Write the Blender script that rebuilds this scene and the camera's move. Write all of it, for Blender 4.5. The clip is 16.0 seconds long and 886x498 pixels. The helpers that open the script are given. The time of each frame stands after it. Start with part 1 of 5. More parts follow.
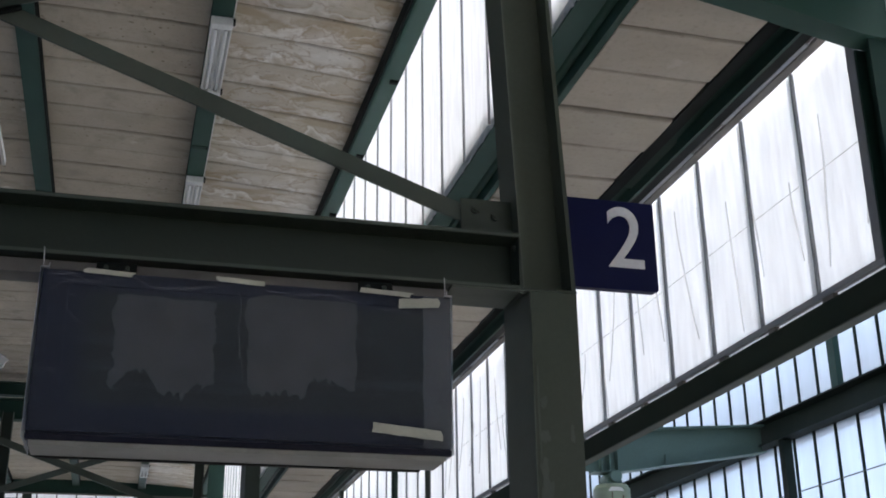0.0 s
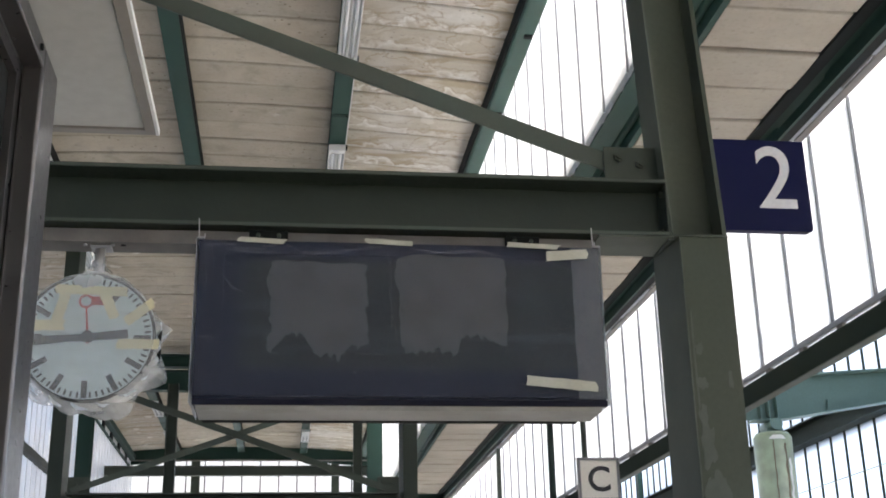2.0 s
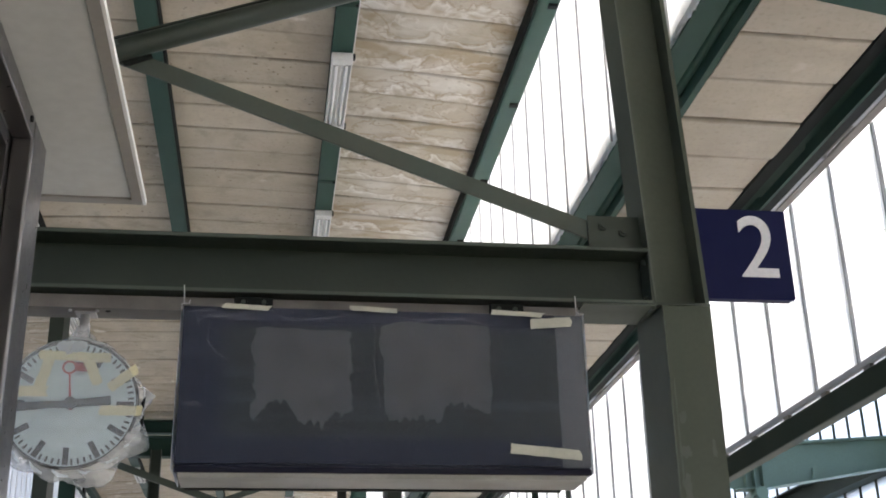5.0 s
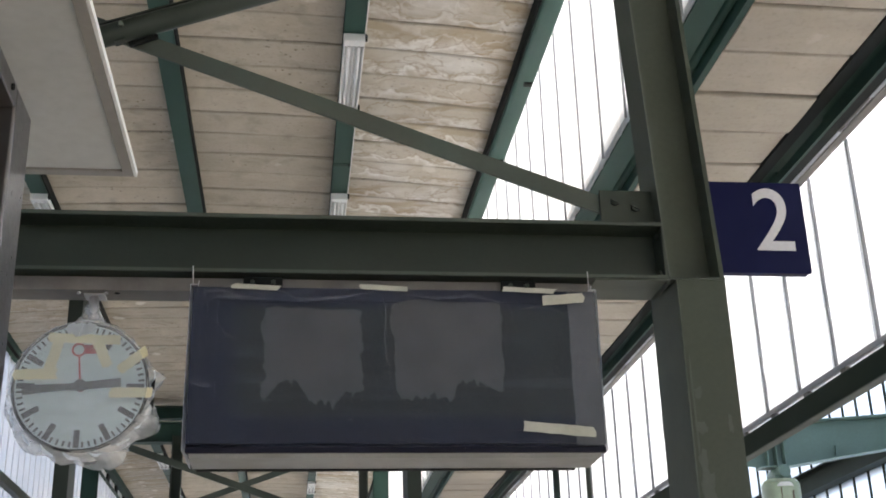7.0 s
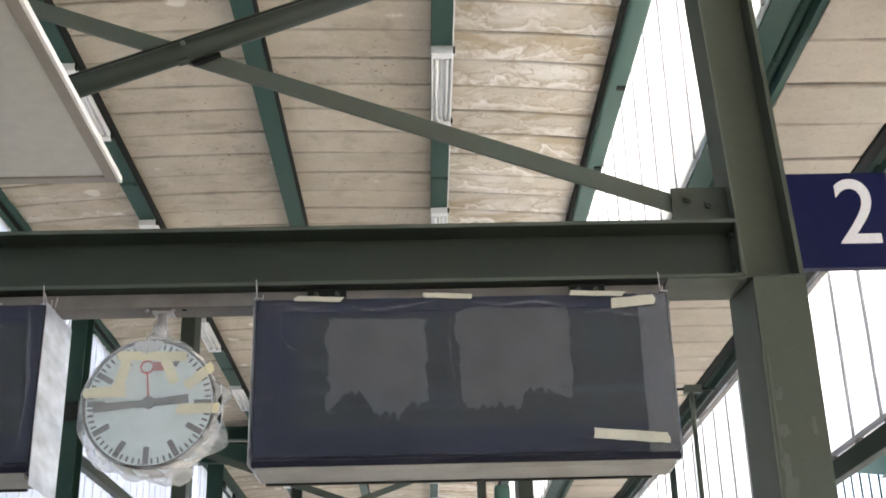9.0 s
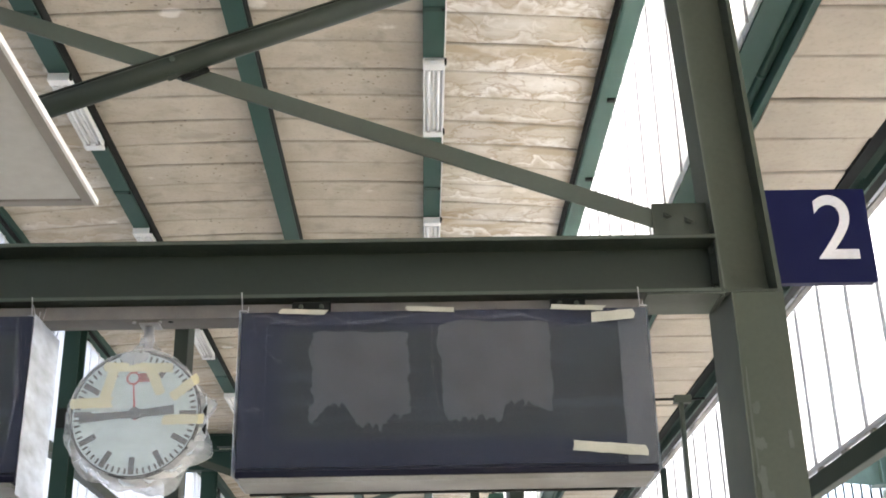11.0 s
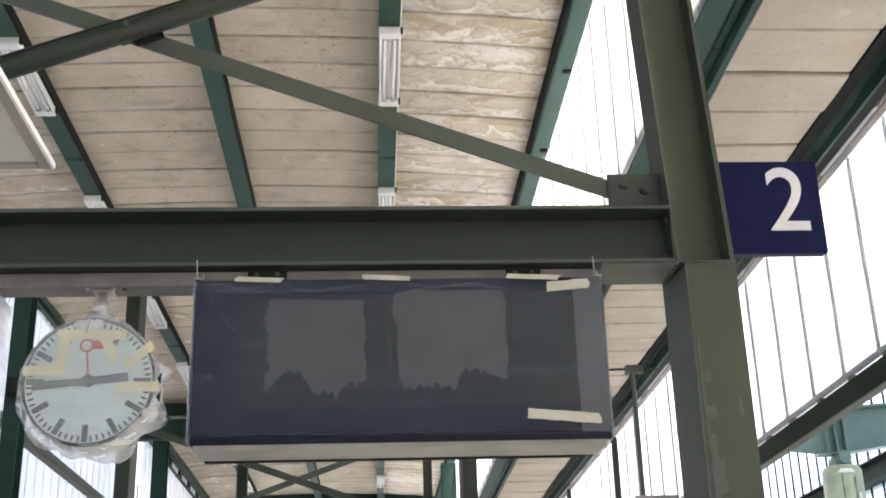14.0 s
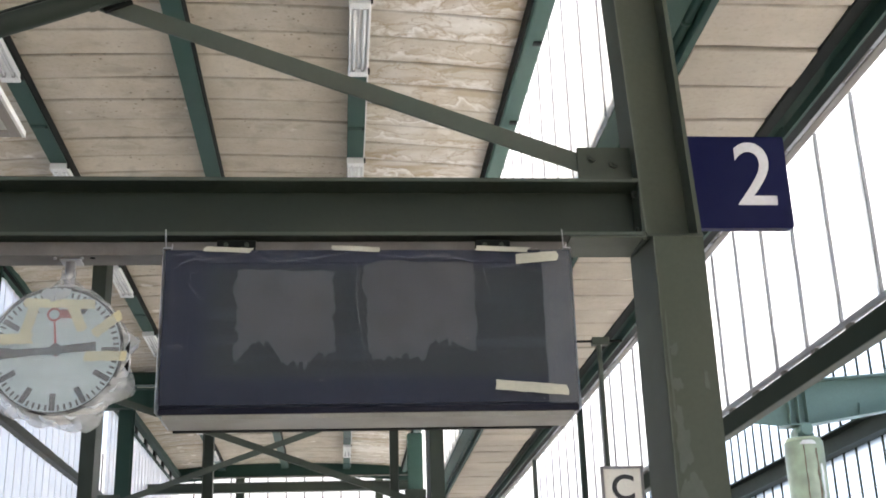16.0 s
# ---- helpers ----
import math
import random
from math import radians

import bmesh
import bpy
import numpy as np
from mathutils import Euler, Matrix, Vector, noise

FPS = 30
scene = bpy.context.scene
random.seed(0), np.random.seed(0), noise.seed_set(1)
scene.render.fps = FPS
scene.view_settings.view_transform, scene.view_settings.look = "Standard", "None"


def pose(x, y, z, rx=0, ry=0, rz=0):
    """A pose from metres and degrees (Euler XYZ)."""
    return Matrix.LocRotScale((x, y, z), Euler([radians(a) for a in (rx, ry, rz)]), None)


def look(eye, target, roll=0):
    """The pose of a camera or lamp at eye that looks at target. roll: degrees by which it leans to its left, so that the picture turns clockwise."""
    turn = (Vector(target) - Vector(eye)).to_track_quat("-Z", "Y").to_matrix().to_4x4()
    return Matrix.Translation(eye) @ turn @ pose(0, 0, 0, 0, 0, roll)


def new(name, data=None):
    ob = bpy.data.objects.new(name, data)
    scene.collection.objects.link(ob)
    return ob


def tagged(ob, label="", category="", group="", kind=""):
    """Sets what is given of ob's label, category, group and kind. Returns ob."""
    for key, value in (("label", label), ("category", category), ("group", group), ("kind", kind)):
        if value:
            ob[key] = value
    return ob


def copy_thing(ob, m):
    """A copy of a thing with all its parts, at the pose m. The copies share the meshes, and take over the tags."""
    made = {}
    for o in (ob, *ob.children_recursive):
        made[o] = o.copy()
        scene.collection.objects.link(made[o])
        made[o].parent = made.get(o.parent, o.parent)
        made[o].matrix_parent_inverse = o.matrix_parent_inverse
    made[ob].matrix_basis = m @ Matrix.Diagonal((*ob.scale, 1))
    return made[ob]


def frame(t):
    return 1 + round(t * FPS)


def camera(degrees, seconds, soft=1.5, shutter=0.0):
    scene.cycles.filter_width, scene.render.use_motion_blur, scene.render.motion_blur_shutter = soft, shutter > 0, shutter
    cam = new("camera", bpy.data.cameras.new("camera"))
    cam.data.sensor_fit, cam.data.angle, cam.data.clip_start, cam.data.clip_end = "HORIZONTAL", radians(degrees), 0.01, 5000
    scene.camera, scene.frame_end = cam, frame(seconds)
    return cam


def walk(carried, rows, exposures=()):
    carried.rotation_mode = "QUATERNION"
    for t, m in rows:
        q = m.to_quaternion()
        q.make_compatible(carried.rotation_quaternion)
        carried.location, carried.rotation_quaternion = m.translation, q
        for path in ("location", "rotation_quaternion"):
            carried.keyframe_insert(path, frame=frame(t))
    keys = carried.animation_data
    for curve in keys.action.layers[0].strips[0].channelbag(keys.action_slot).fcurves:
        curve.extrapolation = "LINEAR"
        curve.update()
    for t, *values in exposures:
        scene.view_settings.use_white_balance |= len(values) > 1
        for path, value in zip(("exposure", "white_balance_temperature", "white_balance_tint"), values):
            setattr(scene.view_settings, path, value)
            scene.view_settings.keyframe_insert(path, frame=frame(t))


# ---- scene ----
cam = camera(40.09, 16.0, soft=1.8)
PATH = [
    (0, (1.615, -0.214, 1.727), (2.096, 1.590, 2.443), -0.66),
    (0.5, (1.619, -0.205, 1.720), (2.028, 1.629, 2.404), -0.81),
    (1, (1.619, -0.204, 1.714), (1.971, 1.647, 2.386), -1.48),
    (1.5, (1.612, -0.198, 1.710), (1.903, 1.669, 2.365), -1.25),
    (2, (1.607, -0.199, 1.708), (1.860, 1.673, 2.365), -1.28),
    (2.5, (1.607, -0.205, 1.709), (1.853, 1.664, 2.375), -1.43),
    (3, (1.605, -0.219, 1.711), (1.852, 1.642, 2.400), -1.04),
    (3.5, (1.601, -0.221, 1.712), (1.862, 1.631, 2.420), -1.34),
    (4, (1.601, -0.225, 1.713), (1.875, 1.616, 2.444), -1.19),
    (6.5, (1.640, -0.229, 1.697), (1.901, 1.601, 2.461), -1.60),
    (7, (1.663, -0.172, 1.697), (1.903, 1.673, 2.431), -1.71),
    (7.5, (1.728, -0.070, 1.696), (1.937, 1.783, 2.421), -1.19),
    (8, (1.779, -0.016, 1.696), (1.957, 1.833, 2.439), -1.43),
    (8.5, (1.844, -0.041, 1.692), (1.968, 1.809, 2.441), -2.98),
    (9, (1.933, -0.087, 1.687), (1.970, 1.761, 2.450), -1.50),
    (11.5, (1.997, -0.178, 1.684), (2.042, 1.664, 2.462), -1.11),
    (12, (1.988, -0.183, 1.678), (2.043, 1.657, 2.462), -0.36),
    (12.5, (1.987, -0.181, 1.676), (2.062, 1.659, 2.455), -0.65),
    (13, (1.981, -0.186, 1.676), (2.072, 1.661, 2.439), -1.40),
    (13.5, (1.983, -0.179, 1.675), (2.086, 1.672, 2.425), -1.72),
    (14, (1.983, -0.175, 1.674), (2.100, 1.684, 2.401), -1.77),
    (14.5, (1.990, -0.174, 1.675), (2.119, 1.692, 2.384), -1.57),
    (15, (1.990, -0.178, 1.672), (2.132, 1.694, 2.362), -2.59),
    (15.5, (1.981, -0.182, 1.674), (2.130, 1.692, 2.356), -1.00),
    (16, (1.973, -0.186, 1.673), (2.143, 1.687, 2.354), -1.85),
]
EXPOSURE = [(0.0, 0.86, 6050, 10), (0.5, 1.15, 6150, 10), (1.5, 1.68, 6430, 10), (2.0, 1.86, 6480, 10), (3.5, 2.0, 6560, 10), (4.0, 1.95, 6580, 10), (6.5, 1.82, 6590, 10), (7.0, 1.84, 6600, 10), (7.5, 2.0, 6640, 10), (9.0, 2.43, 6760, 10), (11.5, 2.6, 6780, 10), (12.2, 2.46, 6740, 10), (13.0, 2.46, 6750, 10), (15.0, 2.38, 6700, 10), (16.0, 2.28, 6680, 10)]
walk(cam, [(t, look(eye, target, roll)) for t, eye, target, roll in PATH], EXPOSURE)

# ---- sky and sun ----
world = bpy.data.worlds.new("sky")
scene.world = world
world.use_nodes = True
wn = world.node_tree.nodes
sky = wn.new("ShaderNodeTexSky")
sky.sky_type = "NISHITA"
sky.sun_disc = False
sky.sun_elevation = radians(48)
sky.sun_rotation = radians(70)
sky.air_density = 0.8
sky.dust_density = 6.0
sky.ozone_density = 0.4
world.node_tree.links.new(sky.outputs[0], wn["Background"].inputs[0])
wn["Background"].inputs[1].default_value = 0.14
sun = new("sun", bpy.data.lights.new("sun", "SUN"))
sun.data.energy = 2.5
sun.data.angle = radians(2.0)
sun.data.color = (1.0, 0.96, 0.9)
sun.matrix_world = look((0, 0, 0), (-math.sin(radians(70)) * math.cos(radians(48)), -math.cos(radians(70)) * math.cos(radians(48)), -math.sin(radians(48))))

# ---- materials ----


def material(name, base, rough=0.6, metal=0.0, second=None, scale=3.0, amount=0.5, fine=60.0, bump=0.08, fine_amount=0.25, spec=0.5):
    """Painted or raw surface: base colour mixed with a second in large patches, fine grain in colour and relief."""
    m = bpy.data.materials.new(name)
    m.use_nodes = True
    n, k = m.node_tree.nodes, m.node_tree.links
    p = n["Principled BSDF"]
    tc = n.new("ShaderNodeTexCoord")
    big, small = n.new("ShaderNodeTexNoise"), n.new("ShaderNodeTexNoise")
    big.inputs["Scale"].default_value, big.inputs["Detail"].default_value = scale, 6
    small.inputs["Scale"].default_value, small.inputs["Detail"].default_value = fine, 4
    k.new(tc.outputs["Object"], big.inputs["Vector"])
    k.new(tc.outputs["Object"], small.inputs["Vector"])
    ramp = n.new("ShaderNodeMapRange")
    ramp.inputs[1].default_value, ramp.inputs[2].default_value = 0.42, 0.68
    ramp.inputs[4].default_value = amount
    k.new(big.outputs[0], ramp.inputs[0])
    mix = n.new("ShaderNodeMix")
    mix.data_type = "RGBA"
    mix.inputs[6].default_value = (*base, 1)
    mix.inputs[7].default_value = (*(second or [c * 0.7 for c in base]), 1)
    k.new(ramp.outputs[0], mix.inputs[0])
    tint = n.new("ShaderNodeMix")
    tint.data_type, tint.blend_type = "RGBA", "MULTIPLY"
    tint.inputs[0].default_value = fine_amount
    k.new(mix.outputs[2], tint.inputs[6])
    k.new(small.outputs[0], tint.inputs[7])
    out = tint.outputs[2]
    k.new(out, p.inputs["Base Color"])
    p.inputs["Metallic"].default_value = metal
    p.inputs["Specular IOR Level"].default_value = spec
    rr = n.new("ShaderNodeMapRange")
    rr.inputs[3].default_value, rr.inputs[4].default_value = max(0.05, rough - 0.12), min(1.0, rough + 0.12)
    k.new(small.outputs[0], rr.inputs[0])
    k.new(rr.outputs[0], p.inputs["Roughness"])
    if bump:
        b = n.new("ShaderNodeBump")
        b.inputs["Strength"].default_value, b.inputs["Distance"].default_value = bump, 0.01
        k.new(small.outputs[0], b.inputs["Height"])
        k.new(b.outputs[0], p.inputs["Normal"])
    return m


def sheet_material(name, colour, clear=0.0, wrinkle=6.0):
    """Thin translucent sheet that scatters daylight; clear: the share that passes straight."""
    m = bpy.data.materials.new(name)
    m.use_nodes = True
    n, k = m.node_tree.nodes, m.node_tree.links
    n.remove(n["Principled BSDF"])
    out = n["Material Output"]
    tr, di, mx = n.new("ShaderNodeBsdfTranslucent"), n.new("ShaderNodeBsdfPrincipled"), n.new("ShaderNodeMixShader")
    di.inputs["Roughness"].default_value = 0.35
    tc, no, wave = n.new("ShaderNodeTexCoord"), n.new("ShaderNodeTexNoise"), n.new("ShaderNodeMapping")
    wave.inputs["Scale"].default_value = (1.0, 2.2, 0.35)
    no.inputs["Scale"].default_value, no.inputs["Detail"].default_value = wrinkle, 5
    k.new(tc.outputs["Object"], wave.inputs[0])
    k.new(wave.outputs[0], no.inputs["Vector"])
    r = n.new("ShaderNodeMapRange")
    r.inputs[1].default_value, r.inputs[2].default_value, r.inputs[3].default_value, r.inputs[4].default_value = 0.35, 0.7, 0.89, 1.0
    k.new(no.outputs[0], r.inputs[0])
    col = n.new("ShaderNodeMix")
    col.data_type, col.blend_type = "RGBA", "MULTIPLY"
    col.inputs[0].default_value = 1.0
    col.inputs[6].default_value = (*colour, 1)
    k.new(r.outputs[0], col.inputs[7])
    for s in (tr.inputs[0], di.inputs["Base Color"]):
        k.new(col.outputs[2], s)
    bp = n.new("ShaderNodeBump")
    bp.inputs["Strength"].default_value, bp.inputs["Distance"].default_value = 0.5, 0.03
    k.new(no.outputs[0], bp.inputs["Height"])
    for s in (tr, di):
        k.new(bp.outputs[0], s.inputs["Normal"])
    mx.inputs[0].default_value = 0.3
    k.new(tr.outputs[0], mx.inputs[1])
    k.new(di.outputs[0], mx.inputs[2])
    last = mx.outputs[0]
    if clear:
        tp, m2 = n.new("ShaderNodeBsdfTransparent"), n.new("ShaderNodeMixShader")
        m2.inputs[0].default_value = clear
        k.new(last, m2.inputs[1])
        k.new(tp.outputs[0], m2.inputs[2])
        last = m2.outputs[0]
    k.new(last, out.inputs[0])
    return m


OLIVE = material("olive_steel_paint", (0.047, 0.060, 0.045), 0.5, 0, (0.06, 0.074, 0.056), 2.5, 0.6, 45, 0.06, spec=0.35)
# touch-up paint, and the paler tone for flanges that catch light
OLIVE_PATCH = material("olive_touch_up_and_lit_paint", (0.094, 0.110, 0.088), 0.6, 0, (0.07, 0.088, 0.067), 9, 0.6, 60, 0.05, spec=0.4)
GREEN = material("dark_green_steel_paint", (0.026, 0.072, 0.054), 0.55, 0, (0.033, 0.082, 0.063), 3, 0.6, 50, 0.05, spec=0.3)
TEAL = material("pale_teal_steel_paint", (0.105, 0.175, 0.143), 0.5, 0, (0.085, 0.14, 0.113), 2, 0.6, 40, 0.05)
# GREEN darkened: the shade on sheltered steel is put into the paint
GREEN_SHADE = material("shaded_dark_green_paint", (0.013, 0.042, 0.031), 0.6, 0, (0.018, 0.05, 0.037), 3, 0.6, 50, 0.05, spec=0.25)
# darker copy of OLIVE; shade under the beam flange is put into it
BEAM = material("dark_olive_paint_with_shade", (0.0235, 0.0345, 0.0245), 0.5, 0, (0.029, 0.040, 0.029), 1.6, 0.9, 45, 0.06, spec=0.35)
# black for dark steel, and for strips that draw shade beside purlins
BLACK = material("dark_grime_steel_and_shade", (0.014, 0.016, 0.015), 0.8, spec=0.15)


def board_material(name, base, dull, step, start, lime=0.0, rough=0.9, dirt=1.0):
    """Cement-bonded ceiling board: cloudy beige, soiled joints, dark specks, pale splashes; lime: share of lime bloom and tide marks."""
    m = bpy.data.materials.new(name)
    m.use_nodes = True
    n, k = m.node_tree.nodes, m.node_tree.links
    p = n["Principled BSDF"]
    p.inputs["Roughness"].default_value = rough
    p.inputs["Specular IOR Level"].default_value = 0.2
    tc = n.new("ShaderNodeTexCoord")
    xyz = n.new("ShaderNodeSeparateXYZ")
    k.new(tc.outputs["Object"], xyz.inputs[0])

    def num(op, a, b=None, c=None):
        q = n.new("ShaderNodeMath")
        q.operation = op
        for i, v in enumerate((a, b, c)):
            if v is None:
                continue
            if isinstance(v, (int, float)):
                q.inputs[i].default_value = v
            else:
                k.new(v, q.inputs[i])
        return q.outputs[0]

    def cloud(scale, detail=5.0, stretch=(1, 1, 1), warp=0.0):
        scale *= 0.78
        mp, t = n.new("ShaderNodeMapping"), n.new("ShaderNodeTexNoise")
        mp.inputs["Scale"].default_value = stretch
        mp.inputs["Location"].default_value = (scale * 1.7, scale * 0.9, 3.1)
        t.inputs["Scale"].default_value, t.inputs["Detail"].default_value, t.inputs["Distortion"].default_value = scale, detail, warp
        k.new(tc.outputs["Object"], mp.inputs[0])
        k.new(mp.outputs[0], t.inputs["Vector"])
        return t.outputs[0]

    def span(v, lo, hi, a=0.0, b=1.0):
        r = n.new("ShaderNodeMapRange")
        r.inputs[1].default_value, r.inputs[2].default_value, r.inputs[3].default_value, r.inputs[4].default_value = lo, hi, a, b
        k.new(v, r.inputs[0])
        return r.outputs[0]

    def lay(prev, share, colour):
        mx = n.new("ShaderNodeMix")
        mx.data_type = "RGBA"
        k.new(share, mx.inputs[0])
        if isinstance(prev, tuple):
            mx.inputs[6].default_value = (*prev, 1)
        else:
            k.new(prev, mx.inputs[6])
        mx.inputs[7].default_value = (*colour, 1)
        return mx.outputs[2]

    def line(v, at, soft):
        return span(num("ABSOLUTE", num("SUBTRACT", v, at)), 0.0, soft, 1.0, 0.0)

    along = num("FRACT", num("DIVIDE", num("SUBTRACT", xyz.outputs["Y"], start), step))
    col = lay(base, span(cloud(2.2, 7), 0.38, 0.68, 0.0, 0.75), dull)
    col = lay(col, span(cloud(9.0, 5, (0.6, 1.3, 1)), 0.45, 0.75, 0.0, 0.4), tuple(c * 1.12 for c in base))
    col = lay(col, span(cloud(34.0, 3), 0.52, 0.8, 0.0, 0.4), tuple(c * 0.75 for c in dull))
    col = lay(col, num("MULTIPLY", span(cloud(4.6, 6, (0.8, 1.1, 1), 0.5), 0.54, 0.68), 0.5 * dirt), tuple(c * 0.74 for c in dull))
    col = lay(col, num("MULTIPLY", span(cloud(3.7, 4, (1.6, 0.5, 1)), 0.58, 0.72), 0.35 * dirt), tuple(min(0.85, c * 1.2) for c in base))
    if lime:
        wob = num("SUBTRACT", cloud(4.6, 6.5, (1, 0.75, 1), 0.9), 0.5)
        wob2 = num("SUBTRACT", cloud(6.4, 6.5, (1, 0.7, 1), 0.9), 0.5)
        there = span(cloud(2.3, 4), 0.36, 0.58)
        brown = num("MULTIPLY", span(cloud(2.4, 3.5, (0.8, 1.5, 1), 0.6), 0.48, 0.60), 0.65 * lime)
        col = lay(col, brown, (base[0] * 0.66, base[1] * 0.56, base[2] * 0.42))
        pale = num("MULTIPLY", span(cloud(1.6, 4, (0.9, 1.6, 1), 0.4), 0.50, 0.66), 0.6 * lime)
        col = lay(col, pale, (0.74, 0.72, 0.67))
        w1 = num("ADD", along, num("MULTIPLY", wob, 1.7))
        w2 = num("ADD", along, num("MULTIPLY", wob2, 1.5))
        col = lay(col, num("MULTIPLY", num("MULTIPLY", span(num("SUBTRACT", w1, 0.66), 0.0, 0.12), span(num("SUBTRACT", w1, 0.66), 0.12, 0.4, 1.0, 0.0)), 0.42 * lime), (0.80, 0.78, 0.73))
        col = lay(col, num("MULTIPLY", num("MULTIPLY", line(w1, 0.76, 0.12), there), 0.5 * lime), (0.86, 0.85, 0.81))
        col = lay(col, num("MULTIPLY", num("MULTIPLY", line(w2, 0.36, 0.10), span(cloud(1.9, 4), 0.46, 0.62)), 0.42 * lime), (0.80, 0.77, 0.71))
        col = lay(col, num("MULTIPLY", line(w1, 0.60, 0.05), 0.4 * lime), (base[0] * 0.6, base[1] * 0.5, base[2] * 0.38))
        ring = num("MULTIPLY", line(cloud(2.0, 5, (1, 1.3, 1), 0.7), 0.53, 0.022), span(cloud(1.3, 3), 0.42, 0.56))
        col = lay(col, num("MULTIPLY", ring, 0.55 * lime), (base[0] * 0.58, base[1] * 0.47, base[2] * 0.34))
    # grime along the joints
    near = num("MINIMUM", along, num("SUBTRACT", 1.0, along))
    col = lay(col, num("MULTIPLY", span(num("ADD", near, num("MULTIPLY", num("SUBTRACT", cloud(6.0, 4), 0.5), 0.12)), 0.0, 0.065, 0.55, 0.0), 1.0), tuple(c * 0.5 for c in dull))
    # specks and pale splashes
    vo = n.new("ShaderNodeTexVoronoi")
    vo.inputs["Scale"].default_value = 11.0
    k.new(tc.outputs["Object"], vo.inputs["Vector"])
    speck = num("MULTIPLY", span(num("ADD", vo.outputs["Distance"], num("MULTIPLY", num("SUBTRACT", cloud(40.0, 2), 0.5), 0.22)), 0.12, 0.18, 1.0, 0.0), span(cloud(1.7, 4), 0.48, 0.60))
    col = lay(col, num("MULTIPLY", speck, 0.75 * dirt), (0.17, 0.14, 0.10))
    vp = n.new("ShaderNodeTexVoronoi")
    vp.inputs["Scale"].default_value = 1.35
    k.new(tc.outputs["Object"], vp.inputs["Vector"])
    splash = span(num("ADD", vp.outputs["Distance"], num("MULTIPLY", num("SUBTRACT", cloud(7.0, 3), 0.5), 0.35)), 0.08, 0.13, 1.0, 0.0)
    col = lay(col, num("MULTIPLY", splash, 0.62 * dirt), (0.83, 0.8, 0.73))
    rnd = n.new("ShaderNodeNewGeometry").outputs["Random Per Island"]
    hsv = n.new("ShaderNodeHueSaturation")
    k.new(span(rnd, 0.0, 1.0, 0.94, 1.06), hsv.inputs["Value"])
    k.new(col, hsv.inputs["Color"])
    k.new(hsv.outputs[0], p.inputs["Base Color"])
    b = n.new("ShaderNodeBump")
    b.inputs["Strength"].default_value, b.inputs["Distance"].default_value = 0.3, 0.012
    k.new(num("ADD", cloud(28.0, 5), num("MULTIPLY", cloud(5.0, 3), 2.0)), b.inputs["Height"])
    k.new(b.outputs[0], p.inputs["Normal"])
    return m


BOARD_STEP, BOARD_START = 0.502, -12.01
AISLE_STEP, AISLE_START = 0.5405, -9.4
BOARD = board_material("beige_ceiling_board", (0.52, 0.468, 0.375), (0.425, 0.372, 0.285), BOARD_STEP, BOARD_START)
BOARD_WET = board_material("water_stained_ceiling_board", (0.55, 0.50, 0.41), (0.47, 0.415, 0.325), BOARD_STEP, BOARD_START, 1.0, dirt=0.55)
BOARD_DAMP = board_material("damp_marked_ceiling_board", (0.50, 0.447, 0.355), (0.41, 0.352, 0.265), BOARD_STEP, BOARD_START, 0.4)
FASCIA = board_material("aisle_ceiling_board", (0.45, 0.40, 0.325), (0.385, 0.335, 0.265), AISLE_STEP, AISLE_START, dirt=0.25)
SHEET_THIN = sheet_material("thin_white_plastic_sheeting", (0.96, 0.96, 0.96), 0.4)
SHEET = sheet_material("white_plastic_sheeting", (0.935, 0.95, 0.965))
GLASS_BLUE = sheet_material("frosted_hall_glazing", (0.56, 0.69, 0.86), 0.28, 1.5)
WHITE = material("white_enamel", (0.84, 0.85, 0.83), 0.35, 0, (0.74, 0.75, 0.72), 4, 0.5, 60, 0.02)
GREY = material("grey_panel", (0.36, 0.36, 0.34), 0.5, 0, (0.3, 0.3, 0.28), 3, 0.5, 50, 0.03)
ALU = material("brushed_aluminium", (0.5, 0.5, 0.5), 0.4, 0.6, None, 4, 0.4, 80, 0.02)
NAVY = material("black_navy_lip", (0.005, 0.005, 0.018), 0.5, spec=0.2)
BLUE = material("dark_blue_housing", (0.0165, 0.0215, 0.039), 0.5, 0, (0.022, 0.027, 0.046), 3, 0.5, 60, 0.02, fine_amount=0.1, spec=0.2)
SIGN_BLUE = material("sign_blue_enamel", (0.0045, 0.0068, 0.046), 0.45, 0, (0.006, 0.0085, 0.052), 3, 0.5, 60, 0.0, fine_amount=0.05, spec=0.1)
BOOTH = material("grey_brown_booth_frame", (0.19, 0.185, 0.185), 0.32, 0.9, (0.165, 0.16, 0.156), 3, 0.5, 70, 0.0, fine_amount=0.05)
TRIM = material("grey_brown_soffit_trim", (0.30, 0.29, 0.265), 0.6, 0, (0.26, 0.25, 0.23), 4, 0.5, 60, 0.02)
BAR = material("pale_wrapped_glazing_bar", (0.42, 0.43, 0.45), 0.6, 0, (0.4, 0.4, 0.4), 6, 0.6, 60, 0.05)
DARK = material("dark_hall_steel", (0.014, 0.024, 0.020), 0.65, 0, (0.020, 0.031, 0.026), 3, 0.6, 50, 0.05, spec=0.15)
MULLION = material("grey_glazing_bar", (0.30, 0.31, 0.33), 0.6, 0, (0.24, 0.24, 0.25), 6, 0.6, 60, 0.05)
STRIP = material("brown_grey_strip", (0.125, 0.11, 0.095), 0.6, 0, (0.09, 0.08, 0.07), 5, 0.6, 50, 0.05)
